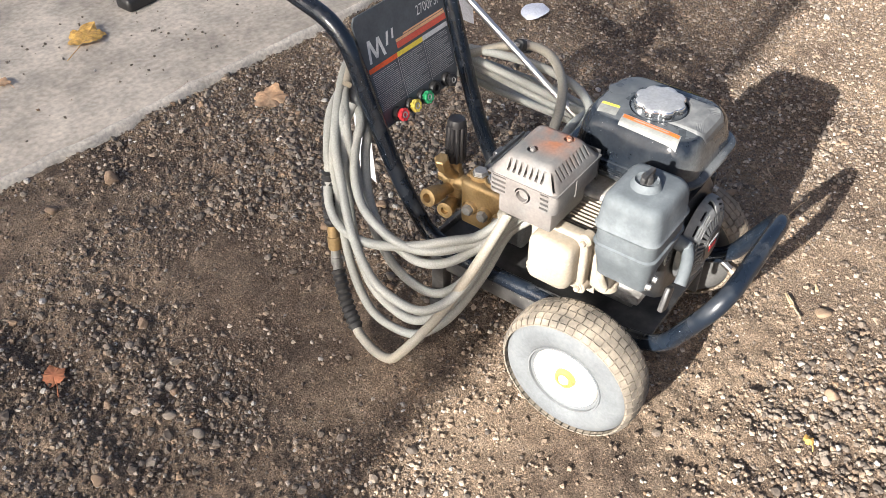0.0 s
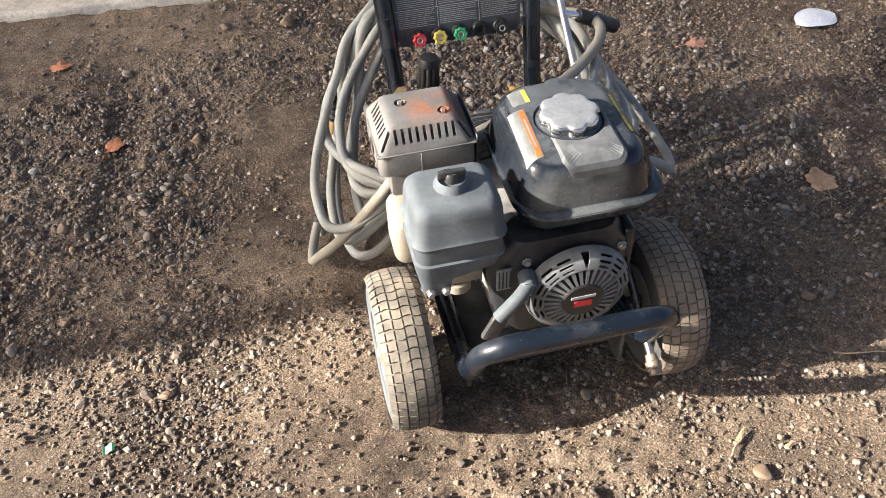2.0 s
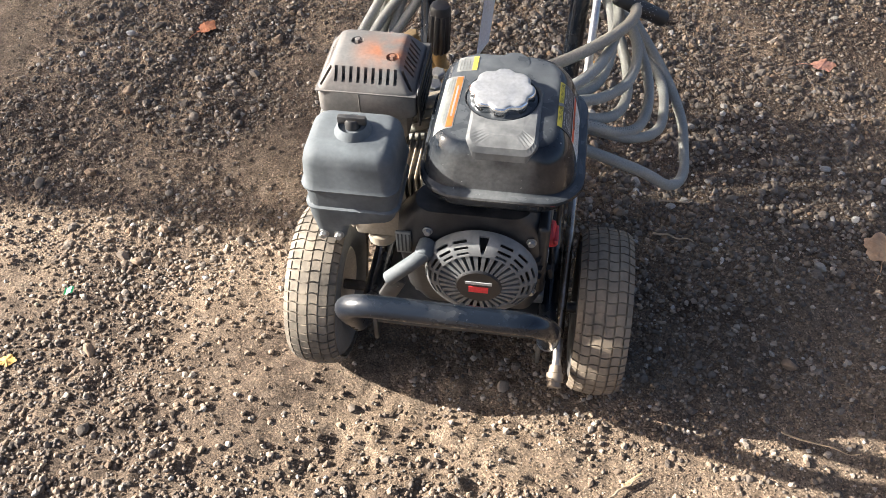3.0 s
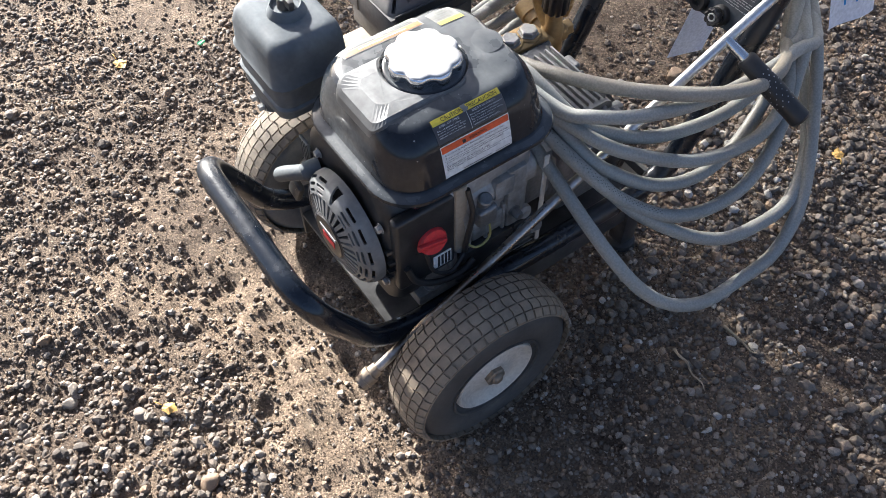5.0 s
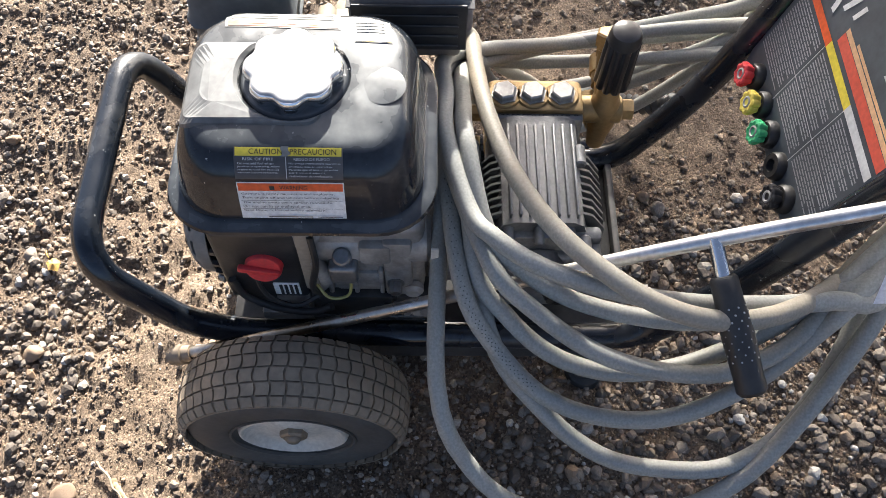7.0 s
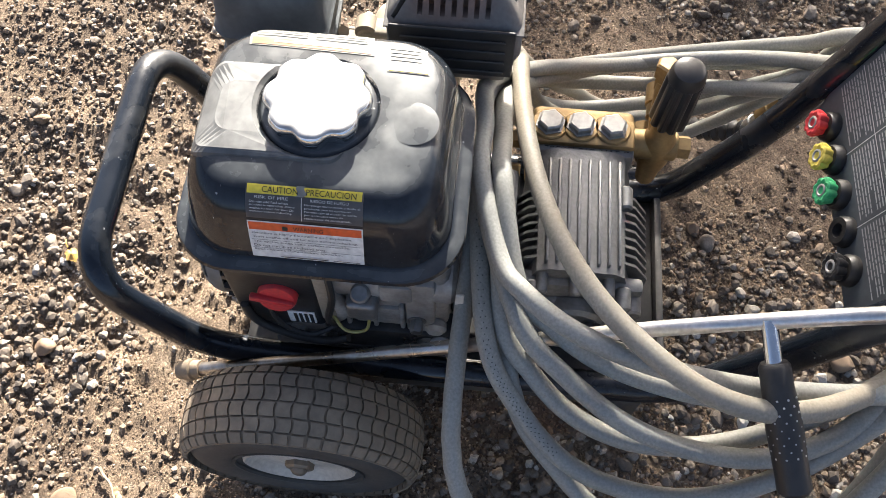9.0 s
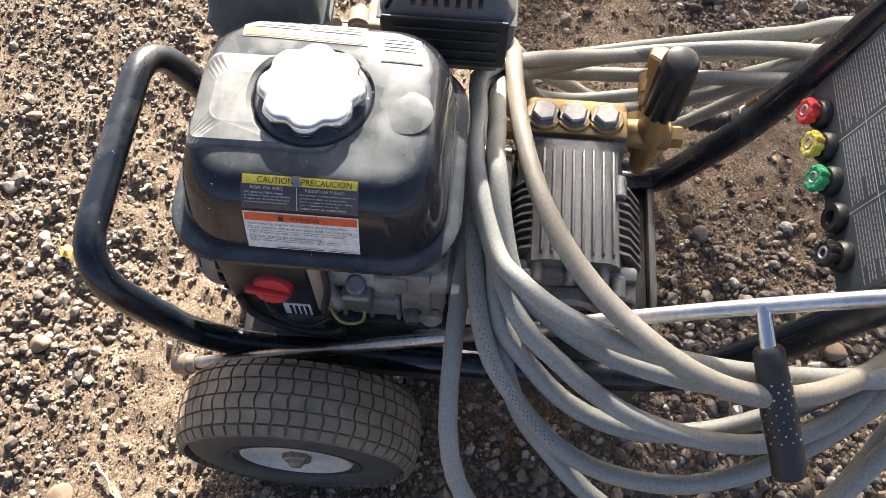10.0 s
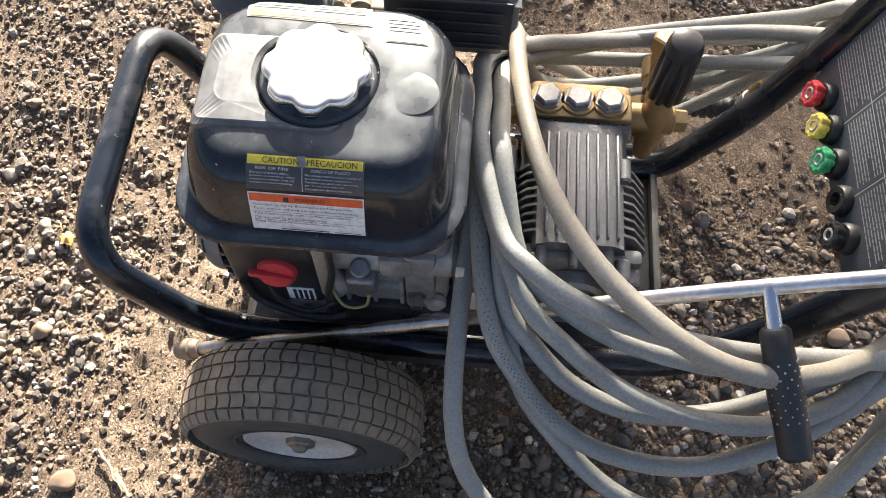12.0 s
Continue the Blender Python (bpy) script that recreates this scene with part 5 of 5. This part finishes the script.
bm = bmesh.new()
outline = [(-0.103, 0.352), (-0.096, 0.336), (0.112, 0.336), (0.119, 0.352), (0.126, 0.525), (0.118, 0.535), (-0.102, 0.535), (-0.110, 0.525)]
ring_skin(bm, [[on_panel(u, v, 0.0) for u, v in outline], [on_panel(u, v, -0.004) for u, v in outline]])
panel = part("information_panel", bm, M_panel, washer, "dusty black instruction panel with coloured bands")


def panel_part(name, bm, lift, material, label=""):
    return part(name, on_surface(bm, lambda u, v: on_panel(u, v, lift)), material, panel, label)


panel_part("orange_band", sheet(-0.103, 0.437, -0.027, 0.4455, 2, 1), 0.0006, M_lab_orange)
panel_part("yellow_band", sheet(-0.027, 0.437, 0.045, 0.4455, 2, 1), 0.0006, M_lab_yellow)
panel_part("white_band", sheet(0.045, 0.437, 0.119, 0.4455, 2, 1), 0.0006, M_print_white)
panel_part("red_stripe", sheet(-0.022, 0.4505, 0.120, 0.4610, 2, 1), 0.0006, M_lab_red)
panel_part("peach_stripe", sheet(-0.022, 0.4615, 0.119, 0.4665, 2, 1), 0.0006, M_lab_peach)
panel_part("peach_stripe", sheet(0.000, 0.4675, 0.117, 0.4705, 2, 1), 0.0006, M_lab_peach)
panel_part("pressure_rating", fit_text("2700PSI", 0.046, 0.4830, 0.062, 0.0170), 0.0006, M_print_white, "white painted pressure rating")
bm = bmesh.new()
for a, b, wd in (((-0.096, 0.452), (-0.090, 0.490), 0.006), ((-0.090, 0.490), (-0.078, 0.456), 0.007), ((-0.078, 0.456), (-0.066, 0.488), 0.006), ((-0.066, 0.488), (-0.058, 0.454), 0.007), ((-0.048, 0.466), (-0.040, 0.488), 0.006), ((-0.030, 0.472), (-0.026, 0.488), 0.005)):
    bm.faces.new([bm.verts.new((x, y, 0)) for x, y in ((a[0], a[1]), (a[0] + wd, a[1]), (b[0] + wd, b[1]), b)])
panel_part("brand_shape", bm, 0.0006, M_print_white, "scuffed white block shapes")
lines = []
rng = random.Random(8)
for c in range(3):
    u0 = -0.100 + 0.0735 * c
    for top, rows in ((0.4325, 11), (0.3935, 9)):
        for k in range(rows):
            u, end = u0 + 0.002, u0 + 0.067 - rng.uniform(0, 0.022) * (k % 4 == 3)
            while u < end - 0.002:
                w = min(rng.uniform(0.003, 0.011), end - u)
                lines.append(sheet(u, top - 0.0032 * k - 0.0012, u + w, top - 0.0032 * k, 1, 1))
                u += w + 0.0011
panel_part("print_bar", merge(lines), 0.0005, M_print_grey, "rows of fine print as bars")
panel_part("rule", merge([sheet(-0.101, 0.3955, 0.116, 0.3963, 1, 1), sheet(-0.0285, 0.362, -0.0277, 0.437, 1, 1), sheet(0.0450, 0.362, 0.0458, 0.437, 1, 1)]), 0.0006, M_print_white)
PN = Vector((0, -1, 0.28)).normalized()
PORTS = [-0.066, -0.030, 0.006, 0.043, 0.080]
for u in PORTS:
    p = on_panel(u, 0.349)
    part("grommet", turned(bmesh.new(), p, PN, [(-0.004, 0.0115), (0.000, 0.0140), (0.006, 0.0135), (0.009, 0.0115), (0.009, 0.0065), (0.002, 0.006)], 24), M_grip, panel, "black rubber nozzle grommet")


# spray nozzles in the grommets
def spray_nozzle(u, material, colour):
    p = on_panel(u, 0.349) + PN * 0.003
    ob = thing("spray_nozzle", colour + " quick-connect spray nozzle in a rubber grommet", "nozzle", "spray nozzles on the panel", at=p)
    part("body", turned(bmesh.new(), (0, 0, 0), PN, [(-0.012, 0.005), (0.006, 0.006), (0.008, 0.0105), (0.014, 0.0128), (0.0175, 0.0122), (0.0185, 0.0100), (0.0175, 0.0060)], 48, 8, 0.0018), material, ob)
    part("tip", turned(bmesh.new(), PN * 0.012, PN, [(0, 0.0062), (0.0060, 0.0060), (0.0066, 0.0045), (0.0050, 0.0030), (0.0050, 0.0001)], 20), M_steel, ob, "steel nozzle tip")


for u, m, c in ((-0.066, M_red, "red"), (-0.030, M_yellow, "yellow"), (0.006, M_green, "green"), (0.080, M_black, "black")):
    spray_nozzle(u, m, c)

# lance lying along the machine
lance = thing("spray_lance", "long steel spray lance with black side grip resting on the cart", "spray lance", at=(0.15, 0.2, 0.3))


def at_lance(bm):
    bmesh.ops.translate(bm, verts=bm.verts, vec=(-0.15, -0.2, -0.3))
    return bm


LP = [(0.148, -0.122, 0.1275), (0.150, 0.0, 0.194), (0.1525, 0.2, 0.305), (0.160, 0.38, 0.414), (0.177, 0.6, 0.540), (0.192, 0.8, 0.652)]
shaft = part("shaft", at_lance(tube(bmesh.new(), smooth_path(LP, 8), 0.0064, 16)), M_lance, lance, "polished steel lance tube")
ld = (Vector(LP[0]) - Vector(LP[1])).normalized()
part("nozzle_coupler", at_lance(turned(bmesh.new(), Vector(LP[0]) - ld * 0.006, ld, [(0, 0.0085), (0.010, 0.0095), (0.011, 0.0118), (0.022, 0.0118), (0.023, 0.0100), (0.030, 0.0100), (0.031, 0.007)], 22)), M_nut, lance, "dirty brown metal quick coupler")
ga, gb = Vector((0.188, 0.383, 0.4035)), Vector((0.270, 0.410, 0.353))
part("stub", at_lance(rod(bmesh.new(), (0.160, 0.378, 0.414), ga + (gb - ga) * 0.05, 0.0062, 16)), M_chrome, lance)
gd = (gb - ga)
part("side_grip", at_lance(turned(bmesh.new(), ga, gd, [(0, 0.0095), (0.003, 0.0115), (0.02, 0.0118), (0.05, 0.0135), (0.085, 0.0125), (gd.length - 0.003, 0.0128), (gd.length, 0.0105)], 28)), M_grip, lance, "black rubber side grip")
a, b = frame_of(gd)
bm = bmesh.new()
gdn = gd.normalized()
for k in range(9):
    for j in range(10):
        th = 2 * math.pi * (j + 0.5 * (k % 2)) / 10
        q = ga + gdn * (0.026 + 0.0055 * k) + (a * math.cos(th) + b * math.sin(th)) * 0.0126
        turned(bm, q, a * math.cos(th) + b * math.sin(th), [(0, 0.0010), (0.0008, 0.0006)], 6)
part("grip_dot", at_lance(bm), M_print_grey, lance, "pale raised grip dots")

# ---- hose coiled round pump and handle ----
hose = thing("pressure_hose", "long grey rubber high-pressure hose coiled loosely over the cart", "hose")
# each hanging bight: where it starts, where it ends, how it sags, and how square the sag is
LEFT = [((-0.103, 0.531, 0.390), (-0.159, 0.192, 0.282), (-0.119, 0.100, -0.123), 2.08), ((-0.114, 0.512, 0.373), (-0.148, 0.192, 0.269), (-0.099, 0.033, -0.087), 2.55),
        ((-0.102, 0.514, 0.355), (-0.146, 0.187, 0.280), (-0.095, 0.008, -0.119), 2.59), ((-0.141, 0.535, 0.387), (-0.138, 0.193, 0.298), (-0.079, -0.035, -0.215), 2.43),
        ((-0.156, 0.544, 0.375), (-0.133, 0.191, 0.292), (-0.144, -0.058, -0.181), 2.55), ((-0.128, 0.544, 0.400), (-0.134, 0.187, 0.284), (-0.134, -0.024, -0.246), 2.57),
        ((-0.172, 0.534, 0.365), (-0.107, 0.185, 0.280), (-0.109, -0.004, -0.303), 2.52)]
RIGHT = [((0.077, 0.167, 0.368), (0.177, 0.555, 0.354), (0.058, -0.067, 0.011), 2.12), ((0.090, 0.174, 0.376), (0.160, 0.544, 0.366), (0.062, -0.035, -0.048), 2.33),
         ((0.101, 0.160, 0.372), (0.154, 0.522, 0.358), (0.105, 0.010, -0.061), 2.36), ((0.108, 0.167, 0.358), (0.155, 0.528, 0.362), (0.091, -0.040, -0.085), 2.04),
         ((0.104, 0.150, 0.368), (0.162, 0.537, 0.374), (0.126, -0.033, -0.119), 2.29), ((0.110, 0.154, 0.352), (0.136, 0.556, 0.340), (0.171, 0.016, -0.140), 2.71),
         ((0.129, 0.132, 0.369), (0.134, 0.575, 0.381), (0.199, -0.043, -0.199), 3.39)]
BROWN = ((-0.160, 0.188, 0.307), (0.161, 0.511, 0.344), (0.175, -0.063, 0.066), 2.32)
TAIL = ((-0.183, 0.527, 0.285), (-0.158, 0.175, 0.319), (-0.147, -0.030, -0.265), 1.74)


def bight(s, e, sag, p, n=10):
    s, e, sag = Vector(s), Vector(e), Vector(sag)
    ts = [0.5 - 0.5 * math.cos(math.pi * i / n) for i in range(n + 1)]
    return [s.lerp(e, t) + sag * (1 - abs(2 * t - 1) ** p) for t in ts]


path = []
for k, (a, b) in enumerate(zip(LEFT, RIGHT)):
    path += bight(*a)[1:-1]
    y, z = 0.1585 + 0.0178 * (k % 2), 0.386 - 0.0178 * (k // 2)
    path += [(-0.095, y + 0.001, 0.318 - 0.0165 * (k // 2) if k % 2 else z - 0.046), (-0.020, y, z - (0.030 if k % 2 else 0.010)), (0.035, y, z)]
    if k == 4:
        printed = len(path)
    path += bight(*b)[2:-1]
    z = 0.36 + 0.014 * (k % 4)
    path += [(0.075, 0.600, z), (-0.045, 0.600, z + 0.01)]
lie = smooth_path(path, 5)
part("coil", tube(bmesh.new(), lie, 0.0084, 14), M_hose, hose, "dusty grey rubber hose")
tail = bight(*TAIL, 24)
U0, U1, L0, L1 = Vector((-0.203, 0.524, 0.283)), Vector((-0.228, 0.507, 0.180)), Vector((-0.243, 0.490, 0.088)), Vector((-0.295, 0.404, 0.023))
run = [L0, Vector((-0.270, 0.450, 0.048)), L1, Vector((-0.311, 0.352, 0.016)), Vector((-0.316, 0.307, 0.026)), Vector((-0.306, 0.282, 0.056))] + tail[15:] + bight(*BROWN, 16)[1:] + [Vector((0.080, 0.590, 0.40)), Vector((-0.03, 0.600, 0.41)), Vector((-0.100, 0.560, 0.395))]
part("brown_run", tube(bmesh.new(), smooth_path(run, 4), 0.0088, 14), M_hose_brown, hose, "mud-stained brownish run of hose")
part("upper_run", tube(bmesh.new(), smooth_path([(-0.060, 0.600, 0.37), (-0.130, 0.575, 0.355), (-0.176, 0.547, 0.320), U0, U1], 5), 0.0088, 14), M_hose, hose)


def ribbed(i, n):
    return 0.0128 + 0.0019 * math.sin(i * math.pi / 2) - (0.003 if i in (0, n - 1) else 0)


part("bend_sleeve", tube(bmesh.new(), smooth_path([U0, U0.lerp(U1, 0.5) + Vector((-0.002, 0.002, 0)), U1], 20), 0.013, 16, ribbed), M_grip, hose, "ribbed black rubber bend sleeve")
part("bend_sleeve", tube(bmesh.new(), smooth_path([L0, Vector((-0.270, 0.450, 0.048)), L1], 20), 0.013, 16, ribbed), M_grip, hose, "ribbed black rubber bend sleeve")
long = (L0 - U1).length
part("coupling", turned(bmesh.new(), U1, L0 - U1, [(0, 0.009), (0.006, 0.0105), (0.022, 0.0105), (0.023, 0.0125), (0.048, 0.0125), (0.050, 0.010)], 20), M_brass, hose, "brass hose coupling")
part("plug", turned(bmesh.new(), U1 + (L0 - U1) * 0.48, L0 - U1, [(0, 0.0085), (0.020, 0.0095), (0.021, 0.0110), (0.036, 0.0110), (0.037, 0.0090), (long * 0.52, 0.0090)], 20), M_steel, hose, "bright steel hose plug")
bm = bmesh.new()
for k in range(60):
    f = 5 * printed - 4 + 13 * k / 60
    a, b = lie[int(f)], lie[int(f) + 1]
    p, d = a.lerp(b, f - int(f)), (b - a).normalized()
    side = d.cross(Vector((0.32, -0.07, 0.94))).normalized()
    out = side.cross(d).normalized()
    for j in range(-1, 2):
        if (k + j) % 2 == 0:
            q = (out + side * 0.26 * j).normalized()
            turned(bm, p + q * 0.00825, q, [(0, 0.00062), (0.00030, 0.00058)], 6)
part("printed_dot", bm, M_print_black, hose, "rows of black printed dots")

# ---- paper tag tied to the lance ----
tag = thing("paper_tag", "white paper tag with blue handwritten marks tied to the lance", "tag", at=(0.176, 0.525, 0.505))


def on_tag(u, v, lift=0.0):
    """u along the cart, v downwards from the string."""
    return Vector((0.010 + 0.26 * v + 0.004 * math.sin(60 * u) + lift, u + 0.10 * v, -v * 0.97 + lift * 0.3))


part("sheet", on_surface(sheet(-0.034, 0.0, 0.040, 0.108, 8, 12), lambda u, v: on_tag(u, v)), M_paper, tag)
for k in range(5):
    bm = merge([sheet(-0.012, 0.012 + 0.015 * k, -0.009, 0.023 + 0.015 * k, 1, 1), sheet(-0.012, 0.012 + 0.015 * k, 0.008, 0.015 + 0.015 * k, 1, 1), sheet(0.005, 0.012 + 0.015 * k, 0.008, 0.023 + 0.015 * k * 1.0, 1, 1)])
    part("mark", on_surface(bm, lambda u, v: on_tag(u, v, 0.0008)), M_blue, tag, "blue marker stroke")
part("string", tube(bmesh.new(), smooth_path([(0.012, 0.0, -0.004), (0.004, -0.004, 0.006), (-0.004, 0.0, 0.004)], 5), 0.0008, 6), M_paper, tag)

# ---- litter and loose stones on the yard ----
def ground_z(x, y):
    return float(height(x, y)) if y < float(slab_edge(x)) else 0.026


def leaf(x, y, size, turn, material, label, lift=0.006):
    """A curled dry leaf with lobes and a stalk."""
    ob = thing("leaf", label, "leaf", "fallen leaves", at=(x, y, ground_z(x, y) + lift))
    ob.rotation_euler = (0, 0, radians(turn))
    rng = random.Random(int(1000 * x + 77 * y))
    bm = bmesh.new()
    n = 40
    mid = bm.verts.new((0, 0, 0.004))
    rim_v = []
    inner = []
    for i in range(n):
        th = 2 * math.pi * i / n
        r = size * 0.5 * (0.82 + 0.09 * math.cos(5 * th) + 0.05 * math.cos(11 * th + 1) + rng.uniform(-0.04, 0.04)) * (1.0 - 0.22 * abs(math.sin(th)))
        curl = 0.35 * size * (r / size) ** 2 * (0.6 + 0.8 * math.sin(2 * th + x * 9)) + rng.uniform(-0.02, 0.02) * size
        rim_v.append(bm.verts.new((r * math.cos(th), r * math.sin(th), curl)))
        inner.append(bm.verts.new((0.55 * r * math.cos(th), 0.55 * r * math.sin(th), 0.35 * curl + 0.05 * size * abs(math.sin(th)))))
    for i in range(n):
        j = (i + 1) % n
        bm.faces.new((mid, inner[i], inner[j]))
        bm.faces.new((inner[i], rim_v[i], rim_v[j], inner[j]))
    part("blade", bm, material, ob)
    part("stalk", tube(bmesh.new(), smooth_path([(-0.4 * size, 0, 0.004), (-0.65 * size, 0.03 * size, 0.006), (-0.9 * size, 0.1 * size, 0.002)], 5), 0.0009, 6), material, ob)
    return ob


leaf(0.187, 1.125, 0.130, 30, M_leaf[0], "large curled tan dry leaf on dirt")
leaf(-0.694, 0.784, 0.062, 70, M_leaf[1], "small rust-orange dry leaf on dirt")
leaf(-0.826, 1.117, 0.06, 20, M_leaf[1], "rust-orange dry leaf on dirt")
leaf(0.679, 0.818, 0.062, 10, M_leaf[2], "pinkish brown dry leaf on dirt")
leaf(0.703, 0.288, 0.088, 80, M_leaf[0], "curled tan dry leaf with a thin stalk")
leaf(0.084, 1.748, 0.150, 40, M_leaf[3], "yellowish dry leaf on the concrete slab")
leaf(-0.198, 1.72, 0.06, 100, M_leaf[0], "brown dry leaf on the concrete slab")
leaf(-0.025, -0.356, 0.026, 40, M_leaf[3], "small yellowish dry leaf among gravel")
leaf(0.199, 0.753, 0.030, 140, M_leaf[3], "small yellowish dry leaf on dirt")
leaf(-0.718, -0.138, 0.034, 10, M_leaf[3], "small yellow dry leaf on sunlit dirt")


def stick(name, label, category, p, q, r, material, flat=1.0, seed=1):
    """A bent twig or splinter lying on the dirt between two places."""
    rng = random.Random(seed)
    mid = ((p[0] + q[0]) / 2, (p[1] + q[1]) / 2)
    ob = thing(name, label, category, "twigs and splinters on the yard", at=(*mid, ground_z(*mid) + 0.008))
    a, b = Vector((p[0] - mid[0], p[1] - mid[1], 0)), Vector((q[0] - mid[0], q[1] - mid[1], 0))
    pts = [a.lerp(b, k / 6) + Vector((rng.uniform(-1, 1), rng.uniform(-1, 1), rng.uniform(-0.5, 1))) * 0.03 * (b - a).length for k in range(7)]
    bm = tube(bmesh.new(), smooth_path(pts, 4), r, 7, lambda i, n: r * (1.0 - 0.6 * i / n) * (1 + 0.15 * math.sin(i * 1.7)))
    for v in bm.verts:
        v.co.z *= flat
    part("wood", bm, material, ob)


for k, (p, q) in enumerate((((0.239, -0.247), (0.282, -0.209)), ((0.309, 0.273), (0.378, 0.261)), ((0.32, 0.358), (0.383, 0.364)))):
    stick("twig", "thin dry brown twig lying on gravel", "twig", p, q, 0.0022, M_stick, 1.0, 3 + k)
for k, (p, q) in enumerate((((0.485, -0.116), (0.592, -0.139)), ((0.259, -0.224), (0.286, -0.200)), ((0.330, -0.248), (0.346, -0.240)))):
    stick("splinter", "pale yellowish wood splinter lying on gravel", "splinter", p, q, (0.0016, 0.0036, 0.0036)[k], M_bark, 0.7, 13 + k)

ob = thing("rubber_block", "dark worn rubber block lying on the concrete slab", "rubber block", at=(0.31, 1.80, 0.026))
bm = rbox(bmesh.new(), (-0.055, -0.03, -0.004), (0.055, 0.04, 0.038), 0.014, 4)
rbox(bm, (-0.030, -0.012, 0.030), (0.030, 0.022, 0.048), 0.008, 3)
part("body", bm, M_grip, ob)


def loose_stone(x, y, size, seed, material=M_gravel):
    bm = bmesh.new()
    vs, fs = unit_stone(seed, 3)
    pts = [bm.verts.new(v) for v in vs]
    for f in fs:
        bm.faces.new([pts[i] for i in f])
    bmesh.ops.smooth_vert(bm, verts=bm.verts, factor=0.3, use_axis_x=True, use_axis_y=True, use_axis_z=True)
    rng = random.Random(seed)
    ob = finish("stone", bm, material, angle=50)
    ob.location = (x, y, ground_z(x, y) + size * 0.18)
    ob.rotation_euler = (rng.uniform(-0.4, 0.4), rng.uniform(-0.4, 0.4), rng.uniform(0, 6.28))
    ob.scale = (size * 1.15, size * 0.9, size * 0.75)
    return tagged(ob, "loose rounded stone lying on the dirt", "stone", "loose stones on the yard")


STONES = [(-0.276, 1.167, 0.045), (-0.517, 0.756, 0.028), (-0.070, 0.335, 0.030), (-0.097, 0.660, 0.040), (0.030, 0.620, 0.030), (-0.627, 0.547, 0.026), (-0.619, 0.480, 0.024), (-0.427, 1.175, 0.030),
          (-0.780, 0.537, 0.030), (0.510, 0.009, 0.026), (-0.592, 0.095, 0.024), (-0.595, -0.099, 0.024), (-0.846, 0.251, 0.028), (-0.672, 1.054, 0.030), (0.277, -0.278, 0.030), (0.099, -0.358, 0.028)]
STONES += [(-0.125, 0.463, 0.026), (-0.148, 0.447, 0.022), (-0.229, -0.458, 0.024), (-0.122, -0.469, 0.024), (-0.043, -0.392, 0.022), (0.075, -0.076, 0.024)]
for k, (x, y, s) in enumerate(STONES):
    loose_stone(x, y, s, 20 + k)

# torn piece of white paper on the dirt, and a sheet that hangs behind the panel
ob = thing("paper_scrap", "torn white paper scrap lying on the dirt", "paper", at=(1.006, 0.833, ground_z(1.006, 0.833) + 0.010))
part("sheet", on_surface(sheet(-0.056, -0.036, 0.056, 0.036, 14, 10), lambda u, v: Vector((u, v * math.sqrt(max(0.02, 1 - (u / 0.0575) ** 2)), 0.004 * math.sin(40 * u + 2) + 0.004 * math.sin(30 * v)))), M_paper, ob)
ob = thing("paper_label", "white paper label hanging below the instruction panel", "label", at=(-0.021, 0.610, 0.290))
part("sheet", on_surface(sheet(-0.028, -0.150, 0.026, 0.065, 6, 10), lambda u, v: Vector((0.35 * u + 0.10 * v, 0.94 * u + 0.004 * math.sin(50 * u) + 0.15 * v, v))), M_paper, ob)
ob = thing("plastic_scrap", "tiny bright green plastic scrap among sunlit stones", "plastic scrap", at=(-0.676, 0.007, ground_z(-0.676, 0.007) + 0.008))
part("piece", on_surface(sheet(-0.009, -0.006, 0.009, 0.006, 6, 4), lambda u, v: Vector((u, v, 0.004 * math.sin(260 * u) + 0.3 * v))), M_green, ob)
